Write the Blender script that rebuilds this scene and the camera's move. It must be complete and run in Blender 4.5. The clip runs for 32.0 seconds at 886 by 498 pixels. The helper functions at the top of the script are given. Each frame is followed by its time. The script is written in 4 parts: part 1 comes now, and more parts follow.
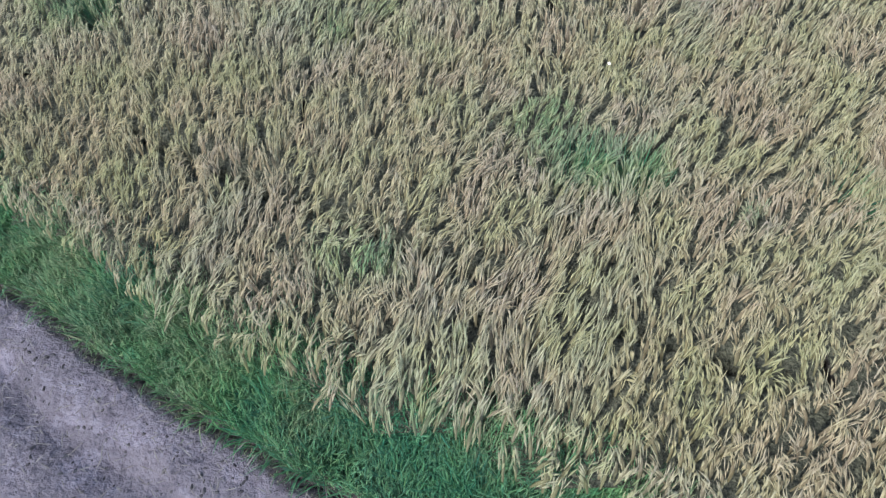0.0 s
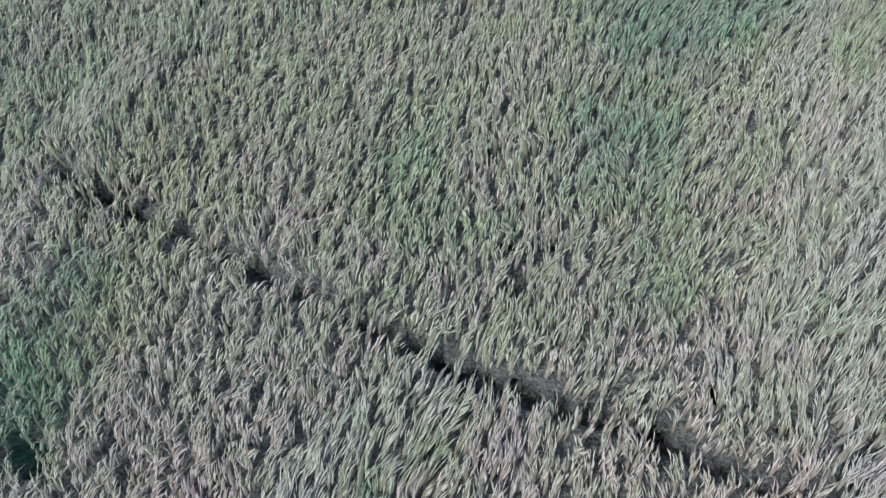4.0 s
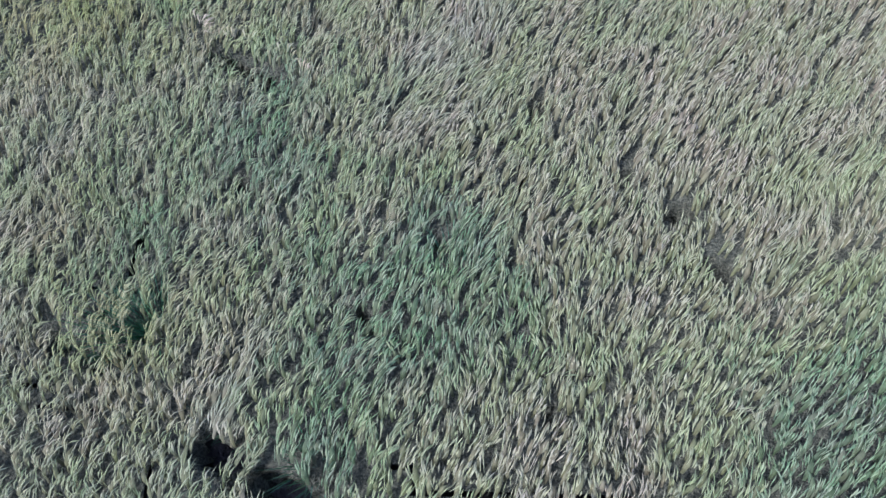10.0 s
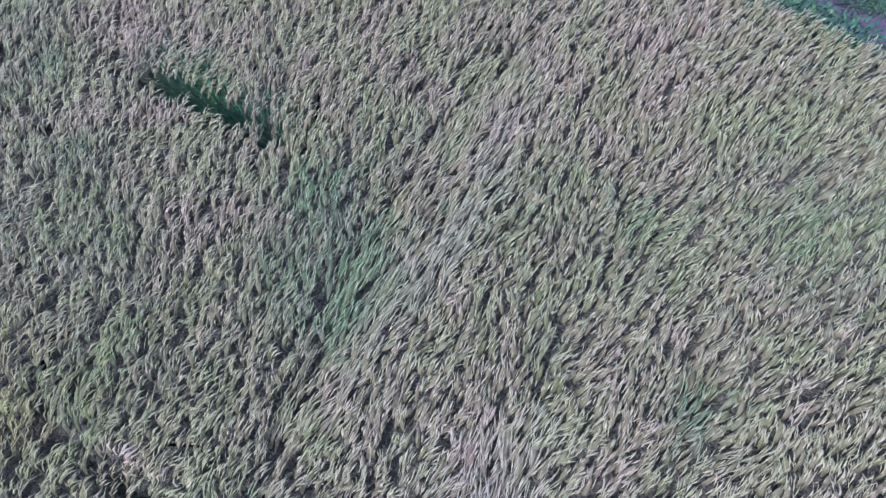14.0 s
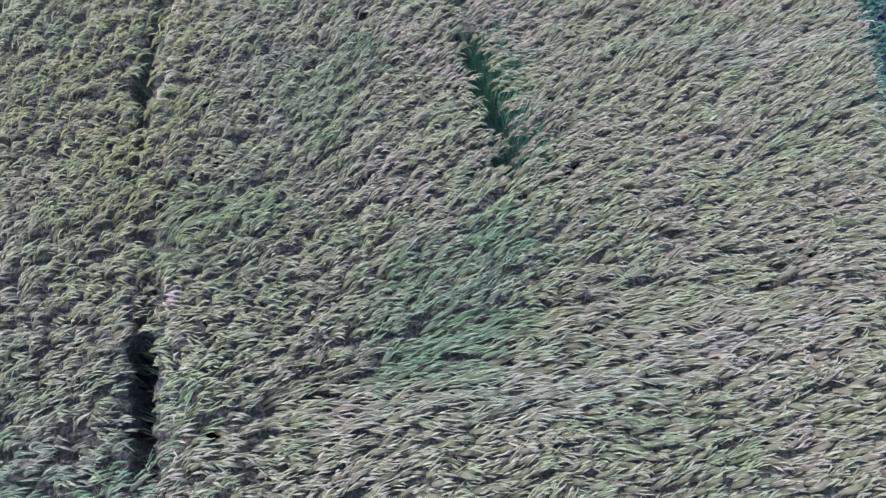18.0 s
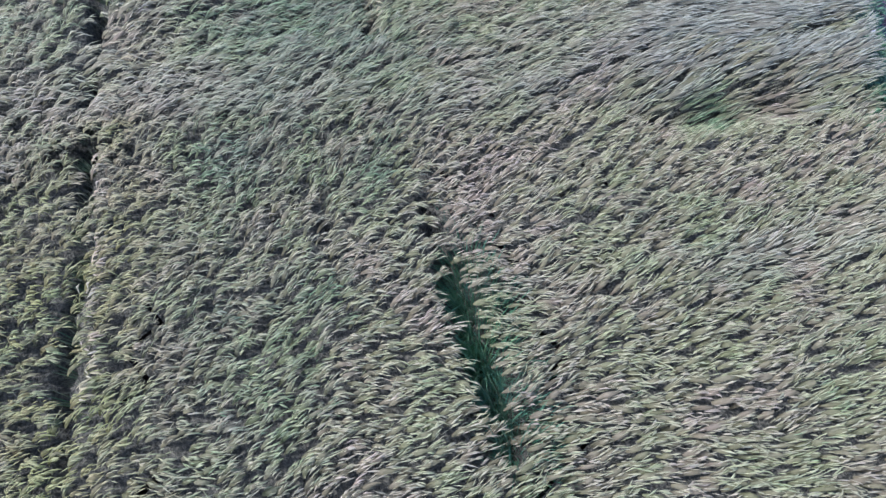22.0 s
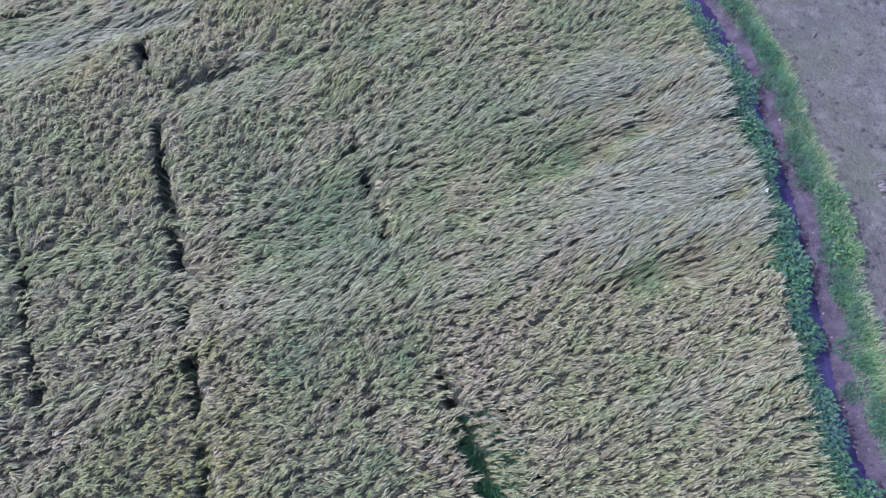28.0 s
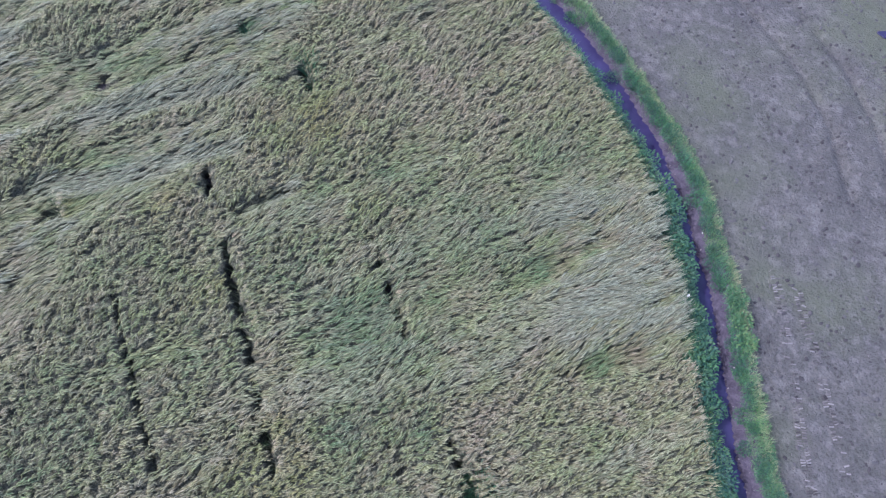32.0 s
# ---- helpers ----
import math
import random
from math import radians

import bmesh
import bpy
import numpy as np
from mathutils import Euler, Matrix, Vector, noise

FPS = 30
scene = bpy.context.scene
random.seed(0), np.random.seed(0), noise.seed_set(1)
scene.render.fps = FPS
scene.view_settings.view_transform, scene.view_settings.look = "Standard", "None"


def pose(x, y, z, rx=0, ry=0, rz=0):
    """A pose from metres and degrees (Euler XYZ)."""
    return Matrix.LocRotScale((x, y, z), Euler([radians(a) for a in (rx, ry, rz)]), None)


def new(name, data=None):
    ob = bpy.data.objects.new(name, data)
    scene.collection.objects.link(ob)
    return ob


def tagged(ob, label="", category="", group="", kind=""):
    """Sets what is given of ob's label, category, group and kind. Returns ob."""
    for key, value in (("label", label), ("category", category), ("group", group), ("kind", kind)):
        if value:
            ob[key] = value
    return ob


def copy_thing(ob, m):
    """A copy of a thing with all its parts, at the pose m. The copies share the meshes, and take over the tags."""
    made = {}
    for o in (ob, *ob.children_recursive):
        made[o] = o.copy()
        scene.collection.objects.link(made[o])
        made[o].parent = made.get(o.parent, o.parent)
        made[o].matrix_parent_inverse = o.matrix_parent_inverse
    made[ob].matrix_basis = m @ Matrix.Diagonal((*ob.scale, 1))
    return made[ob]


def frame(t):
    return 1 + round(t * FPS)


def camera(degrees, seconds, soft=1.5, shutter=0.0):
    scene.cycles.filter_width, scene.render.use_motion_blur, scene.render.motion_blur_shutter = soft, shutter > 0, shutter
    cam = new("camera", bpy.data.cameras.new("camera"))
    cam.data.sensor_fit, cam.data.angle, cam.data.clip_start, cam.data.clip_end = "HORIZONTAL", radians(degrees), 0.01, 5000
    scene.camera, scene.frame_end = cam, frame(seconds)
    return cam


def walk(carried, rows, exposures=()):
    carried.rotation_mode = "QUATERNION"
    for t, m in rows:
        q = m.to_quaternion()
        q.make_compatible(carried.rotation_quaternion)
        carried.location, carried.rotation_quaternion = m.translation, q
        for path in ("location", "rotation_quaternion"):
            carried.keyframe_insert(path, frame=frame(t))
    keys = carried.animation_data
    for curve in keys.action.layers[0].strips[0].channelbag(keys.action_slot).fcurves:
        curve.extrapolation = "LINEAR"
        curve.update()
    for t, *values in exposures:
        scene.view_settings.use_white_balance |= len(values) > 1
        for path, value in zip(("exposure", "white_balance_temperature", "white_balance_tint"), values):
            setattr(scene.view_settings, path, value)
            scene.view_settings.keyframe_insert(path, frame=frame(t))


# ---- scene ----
# ---- camera and its walk ----
cam = camera(74.0, 32.0, soft=1.35)
PATH = [
    (0.0, 1.86, -12.12, 5.88, 29.36, 3.98, 0.59),
    (0.5, 1.65, -11.29, 6.16, 27.33, 3.65, -1.38),
    (1.0, 1.52, -10.49, 6.38, 26.09, 3.34, -2.14),
    (1.5, 1.54, -9.82, 6.30, 27.18, 3.60, -0.90),
    (2.0, 1.44, -9.10, 6.36, 27.70, 3.33, -0.27),
    (2.5, 1.21, -8.41, 6.52, 27.42, 2.28, -0.37),
    (3.0, 0.99, -7.52, 6.66, 26.40, 1.43, -0.45),
    (3.5, 0.85, -6.76, 6.79, 26.07, 0.94, -0.70),
    (5.5, 1.14, -4.89, 6.43, 28.53, 6.14, -0.72),
    (6.0, 1.08, -4.38, 6.45, 28.43, 5.56, -0.91),
    (6.5, 1.02, -3.88, 6.54, 27.85, 5.19, -1.02),
    (7.0, 0.89, -3.32, 6.65, 27.24, 4.28, -0.96),
    (7.5, 0.83, -2.52, 6.72, 26.15, 3.91, -0.65),
    (8.0, 0.66, -1.63, 6.81, 25.87, 3.02, -0.27),
    (8.5, 0.53, -0.80, 6.85, 25.34, 2.58, 0.89),
    (9.0, 0.49, -0.23, 6.88, 25.32, 2.62, 1.35),
    (9.5, 0.59, 0.19, 6.88, 25.10, 3.08, 1.71),
    (10.0, 0.60, 0.96, 6.97, 25.23, 3.20, 1.73),
    (10.5, 0.50, 1.82, 6.97, 25.25, 2.65, 1.29),
    (11.0, 0.45, 2.75, 6.96, 25.02, 2.55, 1.29),
    (11.5, 0.43, 3.63, 6.99, 24.23, 2.72, 1.23),
    (12.0, 0.47, 4.57, 7.01, 23.34, 3.21, 1.65),
    (12.5, 0.49, 5.30, 7.03, 23.42, 3.51, 1.81),
    (13.0, 0.51, 5.85, 7.06, 24.25, 3.88, 2.60),
    (13.5, 0.45, 6.44, 7.19, 24.26, 3.63, 2.47),
    (14.0, 0.46, 7.37, 7.28, 22.66, 3.85, 2.32),
    (14.5, 0.45, 7.97, 7.33, 21.56, 3.92, 2.25),
    (16.5, 0.76, 8.48, 7.41, 24.13, 4.13, 16.71),
    (17.0, 0.68, 8.49, 7.28, 24.89, 3.61, 26.76),
    (17.5, 0.43, 8.29, 6.97, 26.81, 1.02, 38.70),
    (18.0, 0.21, 8.11, 6.68, 27.80, -1.86, 49.80),
    (18.5, 0.12, 8.07, 6.63, 27.74, -2.70, 51.76),
    (19.0, 0.09, 8.06, 6.59, 27.70, -2.90, 51.85),
    (19.5, -0.13, 8.26, 6.60, 26.93, -2.67, 51.97),
    (20.0, -0.89, 8.86, 6.81, 25.44, -3.00, 52.86),
    (20.5, -1.53, 9.21, 6.81, 26.80, -3.45, 52.27),
    (21.0, -2.22, 9.73, 6.86, 26.09, -3.42, 51.90),
    (21.5, -2.50, 10.10, 6.94, 25.25, -3.05, 51.69),
    (22.0, -2.50, 10.74, 7.13, 25.23, -0.29, 45.91),
    (22.5, -2.61, 11.06, 7.20, 24.58, 0.42, 45.07),
    (23.0, -2.68, 11.14, 7.19, 24.45, 0.64, 44.42),
    (23.5, -2.69, 11.15, 7.14, 24.54, 0.75, 44.00),
    (24.0, -2.68, 11.13, 7.10, 24.73, 0.83, 43.85),
    (24.5, -2.70, 11.14, 7.15, 24.65, 0.87, 43.71),
    (25.0, -2.81, 11.27, 7.54, 24.11, 1.39, 42.65),
    (25.5, -3.05, 11.44, 8.15, 23.53, 2.24, 42.15),
    (26.0, -3.40, 11.64, 8.86, 22.32, 2.14, 41.58),
    (26.5, -3.67, 11.92, 9.59, 21.05, 2.24, 40.59),
    (28.5, -3.79, 11.98, 11.53, 23.64, 2.09, 40.45),
    (29.0, -3.95, 12.09, 12.20, 23.22, 1.86, 40.26),
    (29.5, -4.04, 12.18, 12.83, 22.97, 1.72, 40.07),
    (30.0, -4.05, 12.27, 13.44, 22.93, 1.88, 39.89),
    (30.5, -4.16, 12.40, 14.01, 22.63, 1.81, 39.78),
    (31.0, -4.39, 12.42, 14.56, 22.49, 1.35, 39.66),
    (31.5, -4.61, 12.42, 15.06, 22.23, 0.94, 39.59),
    (32.0, -4.76, 12.54, 15.65, 21.84, 0.81, 39.36),
]
walk(cam, [(t, pose(x, y, z, rx, ry, rz)) for t, x, y, z, rx, ry, rz in PATH],
     exposures=[(0.0, 1.22, 6180, 5), (1.0, 1.22, 6080, 8), (2.0, 1.23, 5650, 17), (3.5, 1.24, 5450, 20), (6.0, 1.26, 5400, 20), (9.0, 1.28, 5420, 15), (11.0, 1.30, 5420, 18), (14.0, 1.34, 5340, 33), (19.0, 1.39, 5450, 25), (23.0, 1.41, 5480, 25), (26.0, 1.42, 5470, 26), (32.0, 1.34, 5610, 18)])

# ---- light: late summer sun from behind the first stretch, clear hazy sky ----
SUN = Vector((-0.68, -0.52, 1.0)).normalized()
sun = new("sun", bpy.data.lights.new("sun", "SUN"))
sun.data.energy, sun.data.angle, sun.data.color = 1.85, radians(2.5), (1.0, 0.95, 0.88)
sun.rotation_euler = SUN.to_track_quat("Z", "Y").to_euler()
world = bpy.data.worlds.new("sky")
scene.world = world
world.use_nodes = True
sky = world.node_tree.nodes.new("ShaderNodeTexSky")
sky.sky_type, sky.sun_disc = "NISHITA", False
sky.dust_density, sky.ozone_density = 3.5, 0.4
sky.sun_elevation, sky.sun_rotation = math.asin(SUN.z), math.atan2(SUN.x, SUN.y)
world.node_tree.links.new(sky.outputs[0], world.node_tree.nodes["Background"].inputs[0])
world.node_tree.nodes["Background"].inputs[1].default_value = 0.15


# ---- materials ----
class Mat:
    """A node material with a few short ways to wire it."""

    def __init__(self, name, rough=0.8, metal=0.0, spec=0.3):
        self.m = bpy.data.materials.new(name)
        self.m.use_nodes = True
        self.t = self.m.node_tree
        self.b = self.t.nodes["Principled BSDF"]
        self.b.inputs["Roughness"].default_value = rough
        self.b.inputs["Metallic"].default_value = metal
        self.b.inputs["Specular IOR Level"].default_value = spec

    def add(self, kind, **props):
        n = self.t.nodes.new(kind)
        for k, v in props.items():
            setattr(n, k, v)
        return n

    def wire(self, a, b):
        self.t.links.new(a, b)

    def coords(self):
        return self.add("ShaderNodeNewGeometry").outputs["Position"]

    def noise(self, scale, detail=4.0, rough=0.55, vec=None):
        n = self.add("ShaderNodeTexNoise")
        n.inputs["Scale"].default_value, n.inputs["Detail"].default_value, n.inputs["Roughness"].default_value = scale, detail, rough
        self.wire(vec or self.coords(), n.inputs["Vector"])
        return n.outputs["Fac"]

    def ramp(self, fac, *stops):
        n = self.add("ShaderNodeValToRGB")
        e = n.color_ramp.elements
        while len(e) < len(stops):
            e.new(0.5)
        for el, (p, c) in zip(e, stops):
            el.position, el.color = p, (*c, 1.0)
        self.wire(fac, n.inputs["Fac"])
        return n.outputs["Color"]

    def mix(self, fac, a, b, blend="MIX"):
        n = self.add("ShaderNodeMix", data_type="RGBA", blend_type=blend)
        for v, s in ((fac, n.inputs[0]), (a, n.inputs[6]), (b, n.inputs[7])):
            if hasattr(v, "links"):
                self.wire(v, s)
            elif isinstance(v, tuple):
                s.default_value = (*v, 1.0)
            else:
                s.default_value = v
        return n.outputs[2]

    def span(self, fac, lo, hi, a=0.0, b=1.0):
        n = self.add("ShaderNodeMapRange")
        for i, v in enumerate((lo, hi, a, b)):
            n.inputs[i + 1].default_value = v
        self.wire(fac, n.inputs[0])
        return n.outputs[0]

    def attr(self, name):
        return self.add("ShaderNodeAttribute", attribute_name=name).outputs["Fac"]

    def bump(self, height, dist, strength=0.6):
        n = self.add("ShaderNodeBump")
        n.inputs["Strength"].default_value, n.inputs["Distance"].default_value = strength, dist
        self.wire(height, n.inputs["Height"])
        self.wire(n.outputs["Normal"], self.b.inputs["Normal"])

    def done(self, colour):
        if isinstance(colour, tuple):
            self.b.inputs["Base Color"].default_value = (*colour, 1.0)
        else:
            self.wire(colour, self.b.inputs["Base Color"])
        return self.m


def plant_material(name, gold, dry, mid, green, pale, rough=0.65, spec=0.25, through_light=0.12):
    """Ripe to green by the plant's own tone, with every blade a little different; thin enough to let some light through."""
    k = Mat(name, rough, spec=spec)
    rnd = k.add("ShaderNodeNewGeometry").outputs["Random Per Island"]
    tone = k.attr("tone")
    c = k.ramp(tone, (0.0, gold), (0.3, dry), (0.65, mid), (1.0, green))
    ripe = k.ramp(tone, (0.0, (pale[0], pale[1] * 0.92, pale[2] * 0.72)), (0.35, pale))
    c = k.mix(k.span(rnd, 0.0, 1.0, 0.0, 0.38), c, ripe)
    c = k.mix(k.attr("olive"), c, (0.25, 0.262, 0.114))
    c = k.mix(1.0, c, k.ramp(k.noise(1.3, 4.0), (0.38, (1.05, 0.97, 1.04)), (0.62, (0.95, 1.03, 0.90))), "MULTIPLY")
    c = k.mix(k.attr("lay"), c, (0.285, 0.317, 0.252))
    # sheaf bodies: browner inner leaves, with shade below the ears put into the colour
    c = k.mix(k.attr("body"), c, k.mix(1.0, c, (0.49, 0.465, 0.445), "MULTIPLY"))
    c = k.mix(1.0, c, k.ramp(k.noise(9.0), (0.3, (0.78, 0.78, 0.78)), (0.7, (1.0, 1.0, 1.0))), "MULTIPLY")
    turned = k.add("ShaderNodeVectorRotate", rotation_type="Z_AXIS")
    turned.inputs["Angle"].default_value = -radians(60)
    k.wire(k.coords(), turned.inputs["Vector"])
    drawn = k.add("ShaderNodeMapping")
    drawn.inputs["Scale"].default_value = (5.0, 34.0, 14.0)
    k.wire(turned.outputs[0], drawn.inputs["Vector"])
    streak = k.noise(1.0, 3.0, 0.6, drawn.outputs[0])
    c = k.mix(1.0, c, k.ramp(streak, (0.34, (0.70, 0.71, 0.66)), (0.62, (1.02, 1.01, 1.0))), "MULTIPLY")
    k.bump(streak, 0.02, 0.7)
    m = k.done(c)
    thin = k.add("ShaderNodeBsdfTranslucent")
    k.wire(c, thin.inputs["Color"])
    both = k.add("ShaderNodeMixShader")
    both.inputs[0].default_value = through_light
    k.wire(k.b.outputs[0], both.inputs[1])
    k.wire(thin.outputs[0], both.inputs[2])
    k.wire(both.outputs[0], k.t.nodes["Material Output"].inputs["Surface"])
    return m


RICE = plant_material("ripe_rice", (0.285, 0.262, 0.178), (0.30, 0.288, 0.222), (0.235, 0.265, 0.150), (0.098, 0.19, 0.106), (0.39, 0.385, 0.315))
LEAF = plant_material("green_leaf", (0.29, 0.305, 0.20), (0.245, 0.295, 0.185), (0.088, 0.215, 0.103), (0.036, 0.165, 0.115), (0.144, 0.245, 0.158), 0.5)
WEED = plant_material("dark_weed", (0.20, 0.255, 0.115), (0.17, 0.245, 0.11), (0.061, 0.151, 0.072), (0.019, 0.072, 0.061), (0.094, 0.180, 0.115), 0.55)

# low stems, with the shade between the plants painted into their dark colour
k = Mat("stems_painted_shade", 0.85)
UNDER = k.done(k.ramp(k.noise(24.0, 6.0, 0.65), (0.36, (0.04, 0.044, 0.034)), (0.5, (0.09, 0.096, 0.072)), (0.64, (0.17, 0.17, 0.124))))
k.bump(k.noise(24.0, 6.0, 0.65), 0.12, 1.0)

k = Mat("soil", 0.9)
wet = k.ramp(k.noise(6.0, 6.0), (0.3, (0.035, 0.034, 0.042)), (0.7, (0.10, 0.09, 0.09)))
dry = k.mix(k.span(k.noise(0.55, 3.0), 0.35, 0.7), (0.08, 0.079, 0.091), (0.115, 0.112, 0.124))
dry = k.mix(k.span(k.noise(8.0, 6.0, 0.65), 0.52, 0.64, 0.0, 0.85), dry, (0.05, 0.047, 0.056))
dry = k.mix(k.span(k.noise(2.3, 5.0, 0.6), 0.48, 0.64, 0.0, 0.35), dry, (0.145, 0.14, 0.155))
dry = k.mix(k.span(k.noise(3.4, 5.0, 0.6), 0.52, 0.62, 0.0, 0.45), dry, (0.19, 0.185, 0.215))
dry = k.mix(k.span(k.noise(1.4, 4.0, 0.6), 0.50, 0.66, 0.0, 0.3), dry, (0.07, 0.066, 0.078))
dry = k.mix(k.span(k.noise(0.21, 4.0), 0.46, 0.62, 0.0, 0.6), dry, (0.092, 0.108, 0.078))
dry = k.mix(k.span(k.noise(20.0, 4.0, 0.6), 0.58, 0.66, 0.0, 0.7), dry, (0.035, 0.033, 0.04))
dry = k.mix(k.attr("fallow"), dry, k.mix(1.0, dry, (0.86, 0.87, 0.80), "MULTIPLY"))
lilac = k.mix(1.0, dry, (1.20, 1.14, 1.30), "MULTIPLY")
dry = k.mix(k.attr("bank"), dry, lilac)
mud = k.mix(k.span(k.noise(4.0, 5.0), 0.35, 0.65), (0.045, 0.039, 0.062), (0.085, 0.074, 0.11))
col = k.mix(k.attr("mud"), wet, mud)
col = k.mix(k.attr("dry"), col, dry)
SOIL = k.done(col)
k.bump(k.noise(13.0, 7.0, 0.62), 0.10, 1.0)

k = Mat("ditch_water", 0.08, spec=0.5)
WATER = k.done(k.ramp(k.noise(1.2, 3.0), (0.3, (0.02, 0.017, 0.055)), (0.7, (0.036, 0.03, 0.09))))
k.bump(k.noise(5.0, 2.0), 0.01, 0.15)

k = Mat("dry_clod", 0.95)
CLOD = k.done(k.mix(k.add("ShaderNodeNewGeometry").outputs["Random Per Island"], (0.028, 0.026, 0.032), (0.078, 0.075, 0.086)))
k = Mat("pressed_soil", 0.95)
PRESSED = k.done(k.mix(k.add("ShaderNodeObjectInfo").outputs["Random"], (0.03, 0.028, 0.034), (0.21, 0.20, 0.22)))
k = Mat("straw", 0.8)
STRAW = k.done(k.mix(k.add("ShaderNodeNewGeometry").outputs["Random Per Island"], (0.09, 0.086, 0.088), (0.165, 0.158, 0.16)))
k = Mat("pale_stone", 0.85)
STONE = k.done(k.mix(k.add("ShaderNodeNewGeometry").outputs["Random Per Island"], (0.09, 0.08, 0.10), (0.26, 0.235, 0.27)))
k = Mat("white_plastic", 0.45)
PLASTIC = k.done(k.ramp(k.noise(12.0), (0.3, (0.5, 0.51, 0.52)), (0.7, (0.7, 0.7, 0.7))))


# ---- numbers for the plan ----
rng = np.random.default_rng(7)
DITCH = [(-60, 39.5), (-40, 35.8), (-28, 32), (-18, 28.8), (-12.74, 26.78), (-11.09, 26.24), (-9.14, 25.43), (-7.64, 24.65), (-6.59, 24.13), (-5.68, 23.61), (-4.94, 23.08), (-4.22, 22.48), (-3.67, 21.9), (-2.54, 20.8),
         (-1.56, 19.67), (-0.71, 18.58), (0.11, 17.58), (0.81, 16.78), (1.76, 16.18), (2.86, 15.63), (4.06, 15.03), (5.15, 14.5), (6.2, 13.7), (10, 10.5), (30, -6)]
BUND = [(-90.0, -4.0), (-30.0, -3.5), (-12.0, -5.6), (-7.0, -7.6), (-3.62, -9.29), (-3.1, -9.6), (-2.54, -9.93), (-1.95, -10.29), (-1.04, -10.8), (-0.06, -11.26), (0.39, -11.45), (3.0, -12.5), (12.0, -16.0), (40.0, -27.0)]
# ruts and breaks in the stand, each a line of places with half width and strength
RUTS = []
# the rut nearest the bund
RUTS.append([(-4.8, -6.65, 0.04, 0.5), (-3.65, -7.05, 0.045, 0.62), (-2.5, -7.26, 0.045, 0.66), (-0.8, -8.18, 0.055, 0.76), (-0.06, -8.49, 0.05, 0.74), (1.4, -9.2, 0.045, 0.7), (3.5, -10.15, 0.045, 0.7), (4.5, -10.55, 0.045, 0.6)])
# the second rut, opened wide in the middle
RUTS.append([(-4.9, -1.45, 0.035, 0.62), (-3.4, -2.3, 0.04, 0.74), (-2.7, -2.66, 0.036, 0.7), (-1.2, -3.45, 0.036, 0.7), (-0.15, -4.0, 0.045, 0.76), (0.5, -4.3, 0.085, 0.95), (0.87, -4.55, 0.11, 1.0), (1.6, -4.8, 0.075, 0.92),
             (2.2, -5.02, 0.05, 0.82), (2.62, -5.13, 0.075, 0.95), (3.05, -5.43, 0.085, 1.0), (3.66, -5.69, 0.055, 0.8), (4.1, -5.9, 0.045, 0.75)])
# two holes side by side
RUTS.append([(-2.4, 1.7, 0.18, 1.0), (-2.1, 1.52, 0.15, 1.0)])
RUTS.append([(-1.62, 1.33, 0.15, 1.0), (-1.3, 1.16, 0.11, 0.95), (-0.78, 1.0, 0.05, 0.6), (-0.57, 0.74, 0.045, 0.55), (0.62, 0.75, 0.05, 0.6), (1.7, 0.45, 0.05, 0.5)])
# the long third rut
RUTS.append([(-2.15, 6.55, 0.05, 0.7), (-2.48, 6.7, 0.065, 0.9), (-2.83, 6.88, 0.075, 1.0), (-3.2, 7.07, 0.085, 1.0), (-3.6, 7.28, 0.065, 0.9), (-3.95, 7.46, 0.04, 0.6), (-5.36, 8.1, 0.03, 0.42), (-6.3, 8.6, 0.04, 0.62), (-6.75, 8.92, 0.05, 0.82),
             (-7.4, 9.42, 0.03, 0.7), (-8.45, 10.08, 0.03, 0.7), (-9.15, 10.5, 0.035, 0.8), (-10.05, 11.1, 0.034, 0.82), (-11.1, 11.77, 0.034, 0.84), (-12.45, 12.57, 0.055, 0.95), (-13.1, 12.97, 0.055, 0.95), (-13.65, 13.33, 0.035, 0.8)])
RUTS.append([(-15.12, 14.15, 0.11, 1.0), (-15.38, 14.32, 0.09, 1.0), (-15.85, 14.6, 0.05, 0.9)])
# the green break
RUTS.append([(-2.5, 11.72, 0.05, 0.7), (-3.0, 11.96, 0.07, 0.9), (-3.45, 12.2, 0.11, 1.0), (-3.9, 12.44, 0.13, 1.0), (-4.4, 12.71, 0.08, 0.95), (-4.9, 12.98, 0.05, 0.8), (-5.4, 13.25, 0.05, 0.6)])
RUTS.append([(-2.45, 11.8, 0.04, 0.5), (-3.2, 12.2, 0.06, 0.6), (-3.8, 12.52, 0.06, 0.6), (-4.4, 12.82, 0.04, 0.5)])
RUTS.append([(-7.95, 14.5, 0.035, 0.9), (-8.55, 14.86, 0.045, 0.95), (-9.22, 15.27, 0.05, 0.95), (-9.9, 15.7, 0.035, 0.9), (-10.7, 16.15, 0.03, 0.75)])
RUTS.append([(-10.35, 8.1, 0.03, 0.6), (-11.9, 8.85, 0.03, 0.8), (-12.95, 9.37, 0.032, 0.84), (-14.05, 9.98, 0.036, 0.86), (-14.8, 10.4, 0.035, 0.8)])
RUTS.append([(-15.48, 18.66, 0.07, 0.9), (-15.9, 18.87, 0.12, 1.0), (-16.22, 19.05, 0.15, 1.0)])
